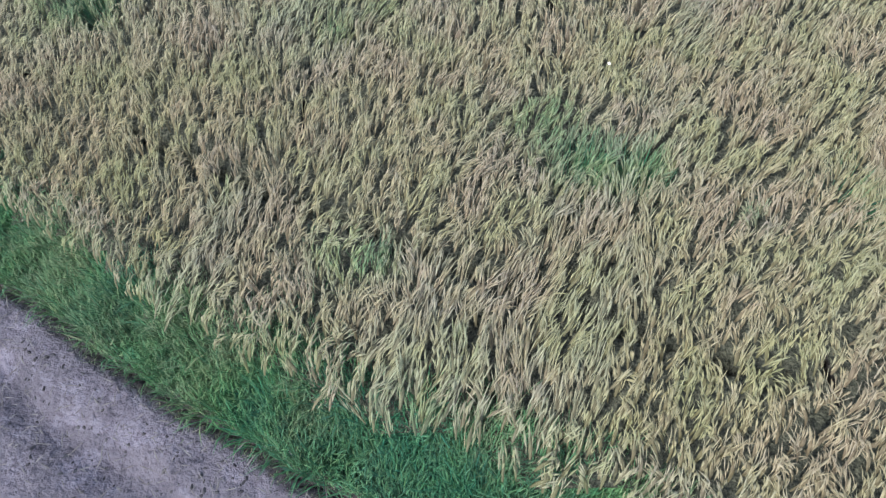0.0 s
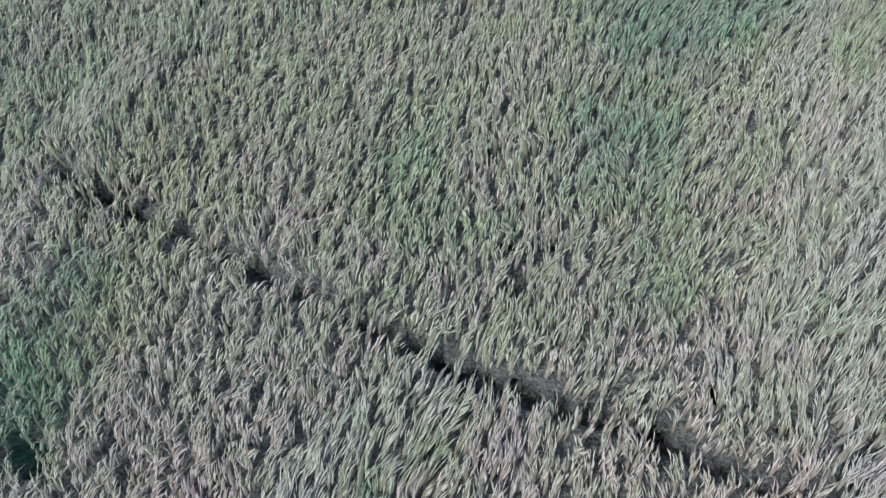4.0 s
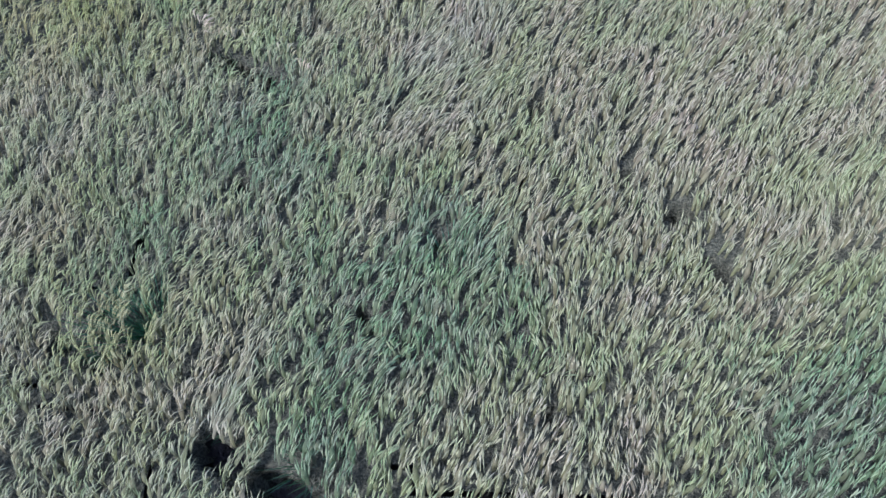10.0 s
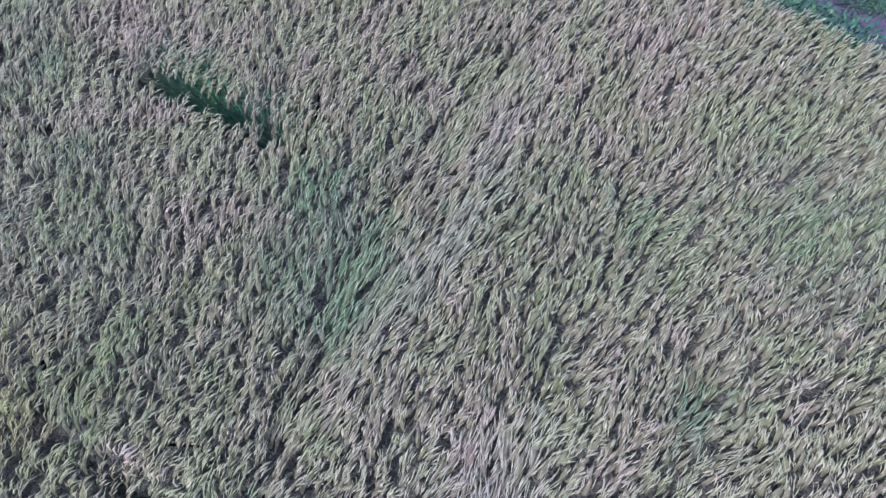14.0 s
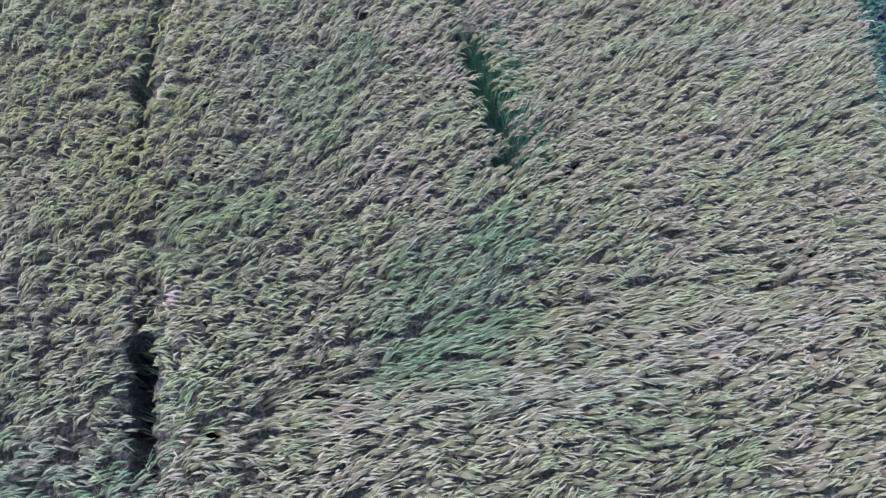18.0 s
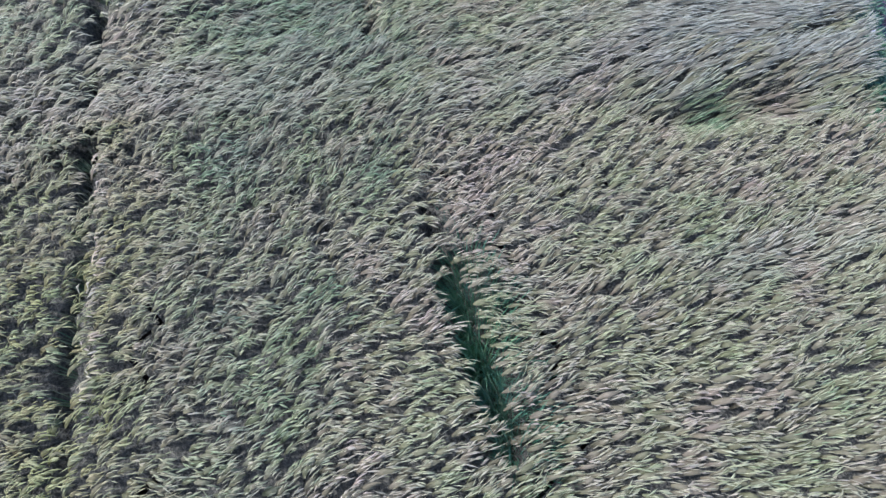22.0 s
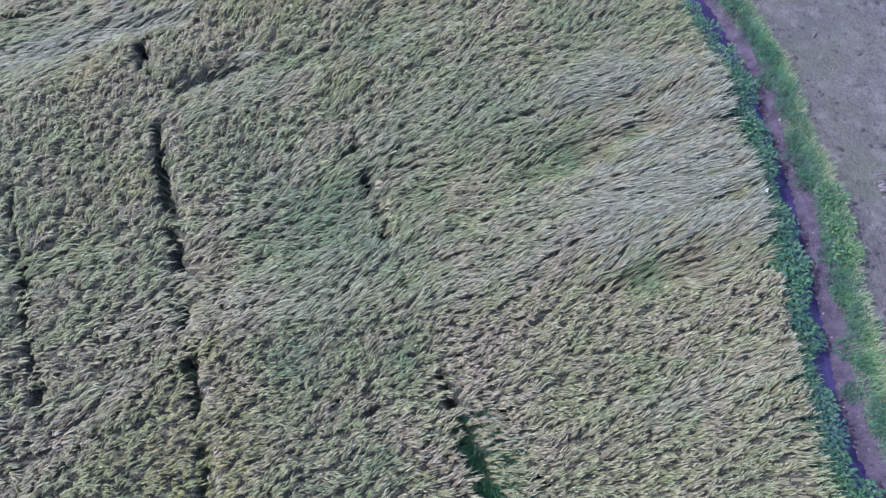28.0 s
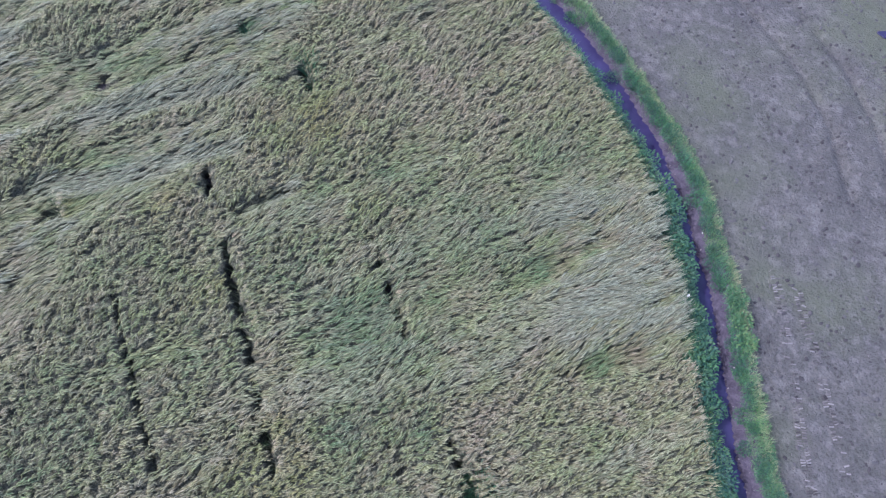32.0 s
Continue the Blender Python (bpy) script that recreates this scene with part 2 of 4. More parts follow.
# small holes: place, half width, strength
HOLES = [(-3.53, -5.35, 0.10, 1.0), (0.72, -3.28, 0.06, 0.7), (1.6, -3.6, 0.055, 0.65), (-0.45, -1.03, 0.06, 0.7), (1.4, -1.83, 0.06, 0.7), (-2.72, -0.22, 0.06, 0.7), (3.0, -0.96, 0.06, 0.7),
         (-3.92, 2.57, 0.10, 0.95), (-3.36, 2.9, 0.08, 0.85), (-4.42, 2.81, 0.09, 0.85), (0.08, 4.05, 0.07, 0.85), (3.03, 4.45, 0.08, 0.85), (3.3, 3.72, 0.10, 0.9), (-2.52, 4.9, 0.05, 0.7)]
FAR_HOLES = [(-4.23, 4.0, 0.06, 0.7), (-0.71, 3.08, 0.06, 0.75), (1.37, 1.97, 0.06, 0.7), (0.6, 5.08, 0.07, 0.8), (1.4, 6.12, 0.07, 0.75), (2.41, 5.02, 0.05, 0.6), (0.63, 13.2, 0.09, 0.8), (-4.29, 14.66, 0.05, 0.55), (-5.94, 12.04, 0.05, 0.55),
             (-21.0, 14.7, 0.26, 1.0), (-18.85, 18.95, 0.12, 1.0), (-18.3, 10.72, 0.26, 1.0)]
GAPS = [(*p[:2], *q[:2], 0.5 * (p[2] + q[2]), 0.5 * (p[3] + q[3])) for line in RUTS for p, q in zip(line, line[1:])]
GAPS += [(x - 0.06, y + 0.04, x + 0.06, y - 0.04, 1.2 * w, k) for x, y, w, k in HOLES + FAR_HOLES]
# where the stand is greener: place, radius, amount
GREENER_SOUTH = [(3, -8.1, 0.45, 0.5), (3.6, -8.3, 0.4, 0.5), (2.7, -8.4, 0.6, 0.3), (2.4, -7.4, 0.6, 0.18), (1.7, -10.4, 0.3, 0.3), (0.9, -9.3, 0.3, 0.6), (0.4, -9.3, 0.5, 0.4), (4.6, -9, 0.2, 0.4), (1.2, -11.3, 0.4, 0.5), (2, -11.3, 0.3, 0.3), (2.6, -7.6, 0.5, 0.3), (-3.6, -5.1, 0.7, 0.8), (-3.6, -4.3, 0.7, 0.5), (-0.3, -6, 0.8, 0.3), (-1, -8.5, 0.2, 0.4), (-3.8, -4.7, 0.5, 0.5), (0.3, -5.6, 0.7, 0.3), (3, -4, 0.5, 0.3), (2.5, -5.2, 0.4, 0.3), (-3.5, -3.5, 0.5, 0.6)]
GREENER_MIDDLE = [(4.2, 0.9, 1.1, 0.85), (5, 0.4, 0.9, 0.7), (3.1, -1.7, 0.9, 0.5), (0.2, -2, 0.5, 0.35), (-2.5, -1.5, 0.8, 0.3), (-3.8, 3.9, 0.9, 0.6), (-1, 2.9, 1.3, 0.35), (4.5, 1.7, 0.7, 0.5), (3.3, -0.1, 0.7, 0.4), (-1.1, 1.3, 0.4, 0.6), (0.5, 3.7, 0.8, 0.4), (0.1, 4, 0.4, 0.8), (0.6, 3.1, 0.6, 0.7), (-0.1, 3.1, 0.5, 0.6), (-0.9, 2.5, 0.9, 0.5), (4.2, 1.9, 0.5, 0.6), (-2.2, 6.3, 0.3, 0.5), (-2.1, 5, 0.7, 0.5)]
GREENER_DITCH = [(-6.4, 18.2, 0.35, 0.8), (-5.7, 19.4, 0.3, 0.7), (-3.7, 17, 0.35, 0.7)]
GREENER_NORTH = [(2.7, 8.1, 0.4, 0.7), (-1.5, 10, 1, 0.25), (-1.7, 10.8, 0.4, 0.5), (-1.8, 10.4, 0.4, 0.25), (-1.7, 9.1, 0.4, 0.35), (1.1, 8.6, 0.4, 0.3), (2.1, 10.4, 0.4, 0.25), (-1.15, 9.8, 0.4, 0.4), (1.3, 10.8, 0.4, 0.25), (-4.3, 8.3, 0.8, 0.4), (-1.3, 9.2, 0.4, 0.35), (-2, 9.8, 0.4, 0.4), (-6.2, 12.9, 0.5, 0.45), (-7.7, 11.6, 0.4, 0.5), (-6.8, 8.6, 0.9, 0.35), (-7.8, 8.6, 0.8, 0.4), (-5.2, 11.3, 0.4, 0.4), (-8.9, 13.4, 1.6, 0.2), (-11.7, 17.6, 0.6, 0.5), (-18.8, 18.9, 0.4, 0.8), (-8.8, 13, 1.8, 0.15), (-7.9, 17.7, 1, 0.2)]
GREENER = GREENER_SOUTH + GREENER_MIDDLE + GREENER_NORTH + GREENER_DITCH
# where it is yellow-green: place, radius, amount
OLIVE_SOUTH = [(3.3, -10.4, 0.5, 0.15), (4, -10.8, 0.5, 0.15), (-1.6, -9.1, 0.4, 0.25), (-2.6, -8.3, 0.7, 0.19), (-3.2, -4.2, 0.7, 0.25), (0.2, -5.6, 0.5, 0.19), (-2.5, -2.9, 0.6, 0.19), (-2.6, -1.6, 0.8, 0.31), (-3.2, 2.6, 1.1, 0.22), (3, -2.8, 0.4, 0.19), (-3.9, 2.9, 0.7, 0.2), (-4.7, 4.2, 0.8, 0.31), (0.6, 3.2, 0.4, 0.25)]
OLIVE_NORTH = [(-7.2, 9.7, 0.5, 0.4), (-8, 10.3, 0.5, 0.4), (-9, 10.9, 0.5, 0.4), (-10, 11.5, 0.5, 0.35), (-8.6, 9.3, 0.9, 0.35), (-3.5, 7.9, 0.9, 0.2), (-4.8, 7.2, 0.9, 0.28), (-4.7, 8.2, 1, 0.2), (-7, 7.8, 1.3, 0.42), (-5.6, 7.4, 1.1, 0.32), (-6.6, 8.1, 1, 0.43), (-0.8, 10.7, 0.2, 0.37), (-5.6, 8.3, 0.5, 0.18), (-7, 8.8, 1, 0.25), (-12.8, 12.2, 0.5, 0.56), (-7.7, 8.7, 0.8, 0.31), (-15.9, 13, 0.6, 0.37), (-14.6, 17.4, 1.3, 0.31), (-13.3, 10.9, 0.8, 0.19), (-18.3, 10.9, 0.5, 0.62), (-19.7, 11.6, 0.9, 0.31), (-14.8, 18.1, 1.1, 0.31), (-11.4, 16.9, 0.8, 0.31)]
OLIVE = OLIVE_SOUTH + OLIVE_NORTH
# where it is dry and tawny: place, radius, amount
TAWNY = [(-8.2, 10.4, 0.7, 0.5), (-9.7, 11.2, 0.6, 0.4), (-8.9, 10.8, 0.6, 0.5), (-8, 10, 0.4, 0.4), (-10.4, 11.9, 0.6, 0.4), (-8.9, 11.5, 0.5, 0.4)]
LEAN = radians(63)
# swaths beaten flat: from, to, half width
FLAT = [(-19.3, 11.0, -17.5, 13.1, 0.42), (-17.5, 13.1, -15.9, 15.5, 0.34), (-20.2, 13.2, -18.4, 15.9, 0.40), (-18.4, 15.9, -17.2, 17.4, 0.30), (-14.1, 14.25, -13.5, 15.6, 0.24)]
# hollows in the stand: from, to, half width, depth
HOLLOWS = [(-6.75, 17.6, -6.0, 18.85, 0.34, 0.30), (-6.0, 18.85, -5.4, 20.1, 0.26, 0.26), (-4.1, 16.4, -3.2, 17.85, 0.28, 0.24), (-14.05, 14.4, -13.75, 15.3, 0.12, 0.13)]


def line_distance(pts, x, y):
    """Signed distance to a line of points (positive on its left)."""
    best, sign = np.full(x.shape, 1e9), np.ones(x.shape)
    for (ax, ay), (bx, by) in zip(pts, pts[1:]):
        ex, ey = bx - ax, by - ay
        u = np.clip(((x - ax) * ex + (y - ay) * ey) / (ex * ex + ey * ey), 0, 1)
        d = np.hypot(x - ax - u * ex, y - ay - u * ey)
        side = np.where(ex * (y - ay) - ey * (x - ax) >= 0, 1.0, -1.0)
        near = d < best
        best, sign = np.where(near, d, best), np.where(near, side, sign)
    return best * sign


def soft(v, a, b):
    u = np.clip((v - a) / (b - a), 0, 1)
    return u * u * (3 - 2 * u)


def smooth_line(pts, n=4):
    """The same line with its bends rounded."""
    out = []
    for i in range(len(pts) - 1):
        p = [np.array(pts[min(max(j, 0), len(pts) - 1)]) for j in (i - 1, i, i + 1, i + 2)]
        for q in range(n):
            t = q / n
            out.append(tuple(0.5 * (2 * p[1] + (p[2] - p[0]) * t + (2 * p[0] - 5 * p[1] + 4 * p[2] - p[3]) * t * t + (3 * p[1] - p[0] - 3 * p[2] + p[3]) * t ** 3)))
    return out + [pts[-1]]


DITCH = [DITCH[0], *smooth_line(DITCH[1:-1], 3), DITCH[-1]]
LATTICE = rng.random((256, 256))
WHEEL_RUTS = [[(-6.6, 32.0), (-4.84, 31.33), (-2.85, 30.3), (-1.2, 28.9), (0.2, 27.2)], [(-7.6, 31.0), (-5.6, 30.2), (-3.6, 29.1), (-2.0, 27.7), (-0.6, 26.0)]]


def blotch(x, y, size, seed=0):
    """Smooth noise from 0 to 1 with blotches of about that size in metres."""
    x, y = x / size + seed * 17.3, y / size + seed * 41.7
    i, j = np.floor(x).astype(int), np.floor(y).astype(int)
    u, v = soft(x - i, 0, 1), soft(y - j, 0, 1)
    g = lambda a, b: LATTICE[a % 256, b % 256]
    return (g(i, j) * (1 - u) + g(i + 1, j) * u) * (1 - v) + (g(i, j + 1) * (1 - u) + g(i + 1, j + 1) * u) * v


def wavy(x, y, size, seed=0):
    return 0.6 * blotch(x, y, size, seed) + 0.3 * blotch(x, y, size / 2.3, seed + 1) + 0.1 * blotch(x, y, size / 5.1, seed + 2)


def ditch_side(x, y):
    return line_distance(DITCH, x, y) + 0.14 * (wavy(x, y, 0.9, 5) - 0.5)


def bund_side(x, y):
    return line_distance(BUND, x, y) + 0.16 * (wavy(x, y, 0.8, 9) - 0.5)


def ground_height(x, y):
    d, b = ditch_side(x, y), bund_side(x, y)
    z = 0.05 * (wavy(x, y, 0.7, 3) - 0.5)
    z = z + np.interp(d, [-1.1, -0.6, -0.42, -0.3, -0.16, 0.17, 0.24, 0.5, 0.64, 0.86, 1.0, 1.4], [0, 0.1, 0.08, 0.0, -0.5, -0.5, -0.15, -0.03, 0.15, 0.2, 0.06, 0.08])
    z = z + np.interp(b, [-0.35, -0.04, 0.02, 0.07, 0.12, 0.8, 1.2], [0.22, 0.2, 0.0, -0.02, 0.15, 0.12, 0.0])
    z = z - 0.17 * soft(-x, 4.5, 6.5) * soft(d, 0.14, 0.22) * soft(d, 0.54, 0.46)
    bare = soft(b, 0.0, -0.2)
    z = z + bare * (0.10 * (wavy(x, y, 0.8, 25) - 0.5) + 0.08 * (blotch(x, y, 0.3, 26) - 0.5) - 0.11 * np.exp(-((b + 0.72 + 0.2 * (blotch(x, y, 1.1, 27) - 0.5)) / 0.17) ** 2))
    ruts = sum(np.exp(-(line_distance(line, x, y) / 0.12) ** 2) for line in WHEEL_RUTS)
    return z - 0.12 * ruts * soft(d, 1.2, 1.6)


def gap(x, y, wide=0.0):
    """How far the stand is missing, 0 to 1."""
    out = np.zeros(x.shape)
    rag = blotch(x, y, 0.22, 3) - 0.5 + 0.6 * (blotch(x, y, 0.09, 4) - 0.5)
    broken = np.clip(0.68 + 0.8 * blotch(x, y, 0.8, 33), 0, 1) * np.clip(0.84 + 0.5 * blotch(x, y, 0.28, 34), 0, 1)
    ragged = np.clip(0.76 + 0.5 * blotch(x, y, 0.25, 35), 0, 1)
    for ax, ay, bx, by, w, s in GAPS:
        ex, ey = bx - ax, by - ay
        u = np.clip(((x - ax) * ex + (y - ay) * ey) / (ex * ex + ey * ey), 0, 1)
        d = np.hypot(x - ax - u * ex, y - ay - u * ey) + rag * 0.14 - wide
        out = np.maximum(out, s * (1 - soft(d, w * 0.45, w * 0.8 + 0.04)) * (ragged if w >= 0.09 else broken))
    return out


def swath(x, y):
    """Long combed ridges along the lean, 0 to 1."""
    u, v = x * math.cos(LEAN) + y * math.sin(LEAN), -x * math.sin(LEAN) + y * math.cos(LEAN)
    v = v + 0.5 * (blotch(u, v, 2.6, 17) - 0.5)
    return 0.7 * blotch(u / 4.5, v, 0.85, 14) + 0.3 * blotch(u / 3.0, v, 0.32, 15)


def segment_distance(x, y, ax, ay, bx, by):
    ex, ey = bx - ax, by - ay
    q = np.clip(((x - ax) * ex + (y - ay) * ey) / (ex * ex + ey * ey), 0, 1)
    return np.hypot(x - ax - q * ex, y - ay - q * ey)


def beaten(x, y):
    """Swaths beaten quite flat, 0 to 1."""
    out, rag = np.zeros(x.shape), 0.35 * (wavy(x, y, 0.7, 24) - 0.5)
    for ax, ay, bx, by, w in FLAT:
        out = np.maximum(out, 1 - soft(segment_distance(x, y, ax, ay, bx, by) + rag, 0.5 * w, 1.5 * w))
    return out


def hollow(x, y):
    """Depth of the hollows combed into the stand."""
    out, rag = np.zeros(x.shape), 0.2 * (wavy(x, y, 0.5, 28) - 0.5)
    for ax, ay, bx, by, w, s in HOLLOWS:
        out = np.maximum(out, s * (1 - soft(segment_distance(x, y, ax, ay, bx, by) + rag, 0.3 * w, 1.7 * w)))
    return out


def lodged(x, y):
    """How flat the stand lies: beside the ditch, and in swaths far over."""
    u, v = x * math.cos(LEAN) + y * math.sin(LEAN), -x * math.sin(LEAN) + y * math.cos(LEAN)
    p, q = 0.682 * x + 0.731 * y, -0.731 * x + 0.682 * y + 0.35 * (wavy(x, y, 1.6, 23) - 0.5)
    side = soft(q, 14.0, 14.35)
    a = np.maximum(side * soft(q, 21.5, 18.0) * soft(p, 7.6, 9.6), 0.42 * side * soft(q, 22.0, 18.0) * soft(x, -12.0, -9.0))
    b = soft(x + 0.25 * np.maximum(y - 15, 0), -15.7, -17.0) * soft(wavy(u / 2.5, v, 1.9, 21), 0.30, 0.46)
    c = 0.4 * soft(wavy(u / 3, v, 1.2, 31), 0.58, 0.7)
    return np.clip(np.maximum(np.maximum(a, b), np.maximum(c, beaten(x, y))), 0, 1)


def stand(x, y):
    """Height of the stand's top, from its swells, swaths and dips."""
    f = lodged(x, y)
    h = 0.78 + 0.14 * (wavy(x, y, 2.2, 11) - 0.5) + 0.10 * (blotch(x, y, 0.3, 12) - 0.5)
    h = h - 0.16 * f + (0.10 + 0.55 * f) * (swath(x, y) - 0.5)
    h = h - hollow(x, y) - 0.08 * beaten(x, y)
    edge = soft(-ditch_side(x, y), 0.55, 0.95) * soft(bund_side(x, y), 0.2, 0.85)
    return h * (0.25 + 0.75 * edge)


def in_crop(x, y):
    return (ditch_side(x, y) < -0.66) & (bund_side(x, y) > 0.42 + 0.5 * wavy(x, y, 0.45, 57))


def greenness(x, y):
    calm = 1 - 0.55 * soft(y, -3.5, -7.0)
    t = 0.34 + calm * (0.75 * (wavy(x, y, 2.6, 40) - 0.5) + 0.35 * (wavy(x, y, 0.6, 44) - 0.5))
    for gx, gy, r, s in GREENER:
        t = t + s * np.exp(-((x - gx) ** 2 + (y - gy) ** 2) / (r * r)) * (0.6 + 0.8 * blotch(x, y, 0.35, 50))
    gold = (1 - 0.9 * soft(t, 0.6, 0.95)) * soft(y, -3.5, -7.0) * (0.85 + 0.25 * (wavy(x, y, 2.0, 47) - 0.5))
    return 0.3 + 0.7 * np.clip(t, 0, 1) - 0.62 * gold - 0.5 * tawny(x, y) + 0.5 * soft(bund_side(x, y), 1.3, 0.7)


def tawny(x, y):
    t = 0
    for gx, gy, r, k in TAWNY:
        t = t + k * np.exp(-((x - gx) ** 2 + (y - gy) ** 2) / (r * r))
    return t


def oliveness(x, y):
    t = 0.18 * wavy(x, y, 1.7, 55)
    for gx, gy, r, s in OLIVE:
        t = t + 1.3 * s * np.exp(-((x - gx) ** 2 + (y - gy) ** 2) / (r * r)) * (0.5 + blotch(x, y, 0.6, 56))
    return np.clip(t, 0, 0.85)


# ---- mesh makers ----
def mesh_of(name, verts, tris, material, smooth=True, **attrs):
    me = bpy.data.meshes.new(name)
    n, m = len(verts), len(tris)
    me.vertices.add(n)
    me.vertices.foreach_set("co", np.asarray(verts, np.float32).ravel())
    me.loops.add(m * 3)
    me.loops.foreach_set("vertex_index", np.asarray(tris, np.int32).ravel())
    me.polygons.add(m)
    me.polygons.foreach_set("loop_start", np.arange(m, dtype=np.int32) * 3)
    me.polygons.foreach_set("use_smooth", np.full(m, smooth))
    for key, v in attrs.items():
        me.attributes.new(key, "FLOAT", "POINT").data.foreach_set("value", np.asarray(v, np.float32))
    me.update(calc_edges=True)
    me.materials.append(material)
    return me


def grid(xs, ys, height):
    """A sheet over the given lines, as corners and triangles."""
    x, y = np.meshgrid(xs, ys)
    z = height(x.ravel(), y.ravel())
    v = np.stack([x.ravel(), y.ravel(), z], 1)
    i = np.arange(len(xs) * len(ys)).reshape(len(ys), len(xs))
    a, b, c, d = i[:-1, :-1].ravel(), i[:-1, 1:].ravel(), i[1:, 1:].ravel(), i[1:, :-1].ravel()
    return v, np.concatenate([np.stack([a, b, c], 1), np.stack([a, c, d], 1)])


SPINDLE = 5


def spindles(p, way, length, width, sag, flat=0.55):
    """Tapered, bent ears or blades: a foot, a thick middle and a point, five corners each."""
    n = len(p)
    way = way / np.linalg.norm(way, axis=1)[:, None]
    up = np.array([0.0, 0.0, 1.0])
    side = np.cross(way, up)
    side /= np.maximum(np.linalg.norm(side, axis=1), 1e-6)[:, None]
    top = np.cross(side, way)
    L, W = length[:, None], width[:, None]
    mid = p + way * L * 0.55
    tip = p + way * L - up * (sag * length)[:, None]
    mid = mid + top * W * 0.25
    ring = [mid + (side * math.cos(radians(a)) + top * math.sin(radians(a)) * flat) * W * 0.5 for a in (90, 210, 330)]
    v = np.stack([p, *ring, tip], 1).reshape(-1, 3)
    f = [(0, 1, 2), (0, 3, 1), (2, 1, 4), (1, 3, 4)]
    t = (np.arange(n)[:, None, None] * SPINDLE + np.array(f)[None]).reshape(-1, 3)
    return v, t


def directions(az, tilt):
    """Ways at a heading and an angle from upright, in radians."""
    return np.stack([np.cos(az) * np.sin(tilt), np.sin(az) * np.sin(tilt), np.cos(tilt)], 1)


# ---- ground and water ----
def steps(*spans):
    return np.unique(np.round(np.concatenate([np.arange(a, b, s) for a, b, s in spans]), 3))


far = np.array([-900, -500, -280, -160, -100, -70, -52])
gx = np.concatenate([far, steps((-40, -18, 0.4), (-18, -5, 0.15), (-5, 2.6, 0.1), (2.6, 8, 0.15), (8, 14.1, 0.4)), [20, 30, 52, 100, 160, 280, 500, 900]])
gy = np.concatenate([far[:-1], [-44, -30, -22], steps((-18, -13, 0.3), (-13, -8, 0.065), (-8, -7, 0.12), (-7, 12, 0.4), (12, 31, 0.15), (31, 46, 0.3)), [52, 70, 100, 160, 280, 500, 900]])
gv, gt = grid(gx, gy, ground_height)
gd, gb = ditch_side(gv[:, 0], gv[:, 1]), bund_side(gv[:, 0], gv[:, 1])
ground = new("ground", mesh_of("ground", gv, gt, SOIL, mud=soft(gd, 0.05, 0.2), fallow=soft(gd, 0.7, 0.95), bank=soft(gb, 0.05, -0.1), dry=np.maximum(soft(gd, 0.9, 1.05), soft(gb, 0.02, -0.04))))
tagged(ground, "paddy soil and grey dry fallow mud with a ditch cut through", "ground", kind="structure")


def ribbon(name, pts, half, z, material):
    bm = bmesh.new()
    rows = []
    for i, (x, y) in enumerate(pts):
        a, b = pts[max(i - 1, 0)], pts[min(i + 1, len(pts) - 1)]
        n = Vector((-(b[1] - a[1]), b[0] - a[0])).normalized()
        rows.append([bm.verts.new((x + n.x * s, y + n.y * s, zz)) for s, zz in ((-half, z), (half, z), (half, z - 0.1), (-half, z - 0.1))])
    for r, q in zip(rows, rows[1:]):
        for i in range(4):
            bm.faces.new((r[i], r[(i + 1) % 4], q[(i + 1) % 4], q[i]))
    bm.normal_update()
    me = bpy.data.meshes.new(name)
    bm.to_mesh(me)
    bm.free()
    me.materials.append(material)
    return new(name, me)


tagged(ribbon("water", DITCH, 0.6, -0.2, WATER), "dark still water standing in the narrow ditch", "water", kind="structure")

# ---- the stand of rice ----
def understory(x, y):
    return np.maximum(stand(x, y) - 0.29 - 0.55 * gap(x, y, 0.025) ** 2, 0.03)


def gap_boxes():
    return [(min(g[0], g[2]) - 0.3, min(g[1], g[3]) - 0.3, max(g[0], g[2]) + 0.3, max(g[1], g[3]) + 0.3) for g in GAPS]


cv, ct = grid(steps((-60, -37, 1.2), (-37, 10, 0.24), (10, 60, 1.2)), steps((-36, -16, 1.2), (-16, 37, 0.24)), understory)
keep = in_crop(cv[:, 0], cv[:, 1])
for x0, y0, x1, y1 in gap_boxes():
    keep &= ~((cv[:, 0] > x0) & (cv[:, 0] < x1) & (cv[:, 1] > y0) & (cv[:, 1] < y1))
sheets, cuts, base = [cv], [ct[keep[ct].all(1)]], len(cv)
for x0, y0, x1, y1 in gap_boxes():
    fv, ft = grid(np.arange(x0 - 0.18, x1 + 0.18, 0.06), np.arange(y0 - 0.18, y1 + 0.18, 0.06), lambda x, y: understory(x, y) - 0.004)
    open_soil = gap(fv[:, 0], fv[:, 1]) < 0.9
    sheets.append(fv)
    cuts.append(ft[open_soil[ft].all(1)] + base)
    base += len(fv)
tagged(new("rice_understory", mesh_of("rice_understory", np.concatenate(sheets), np.concatenate(cuts), UNDER)), "brown stems and leaves low in the ripe rice, with shade painted in", "rice", kind="stuff")


LOCK = 10


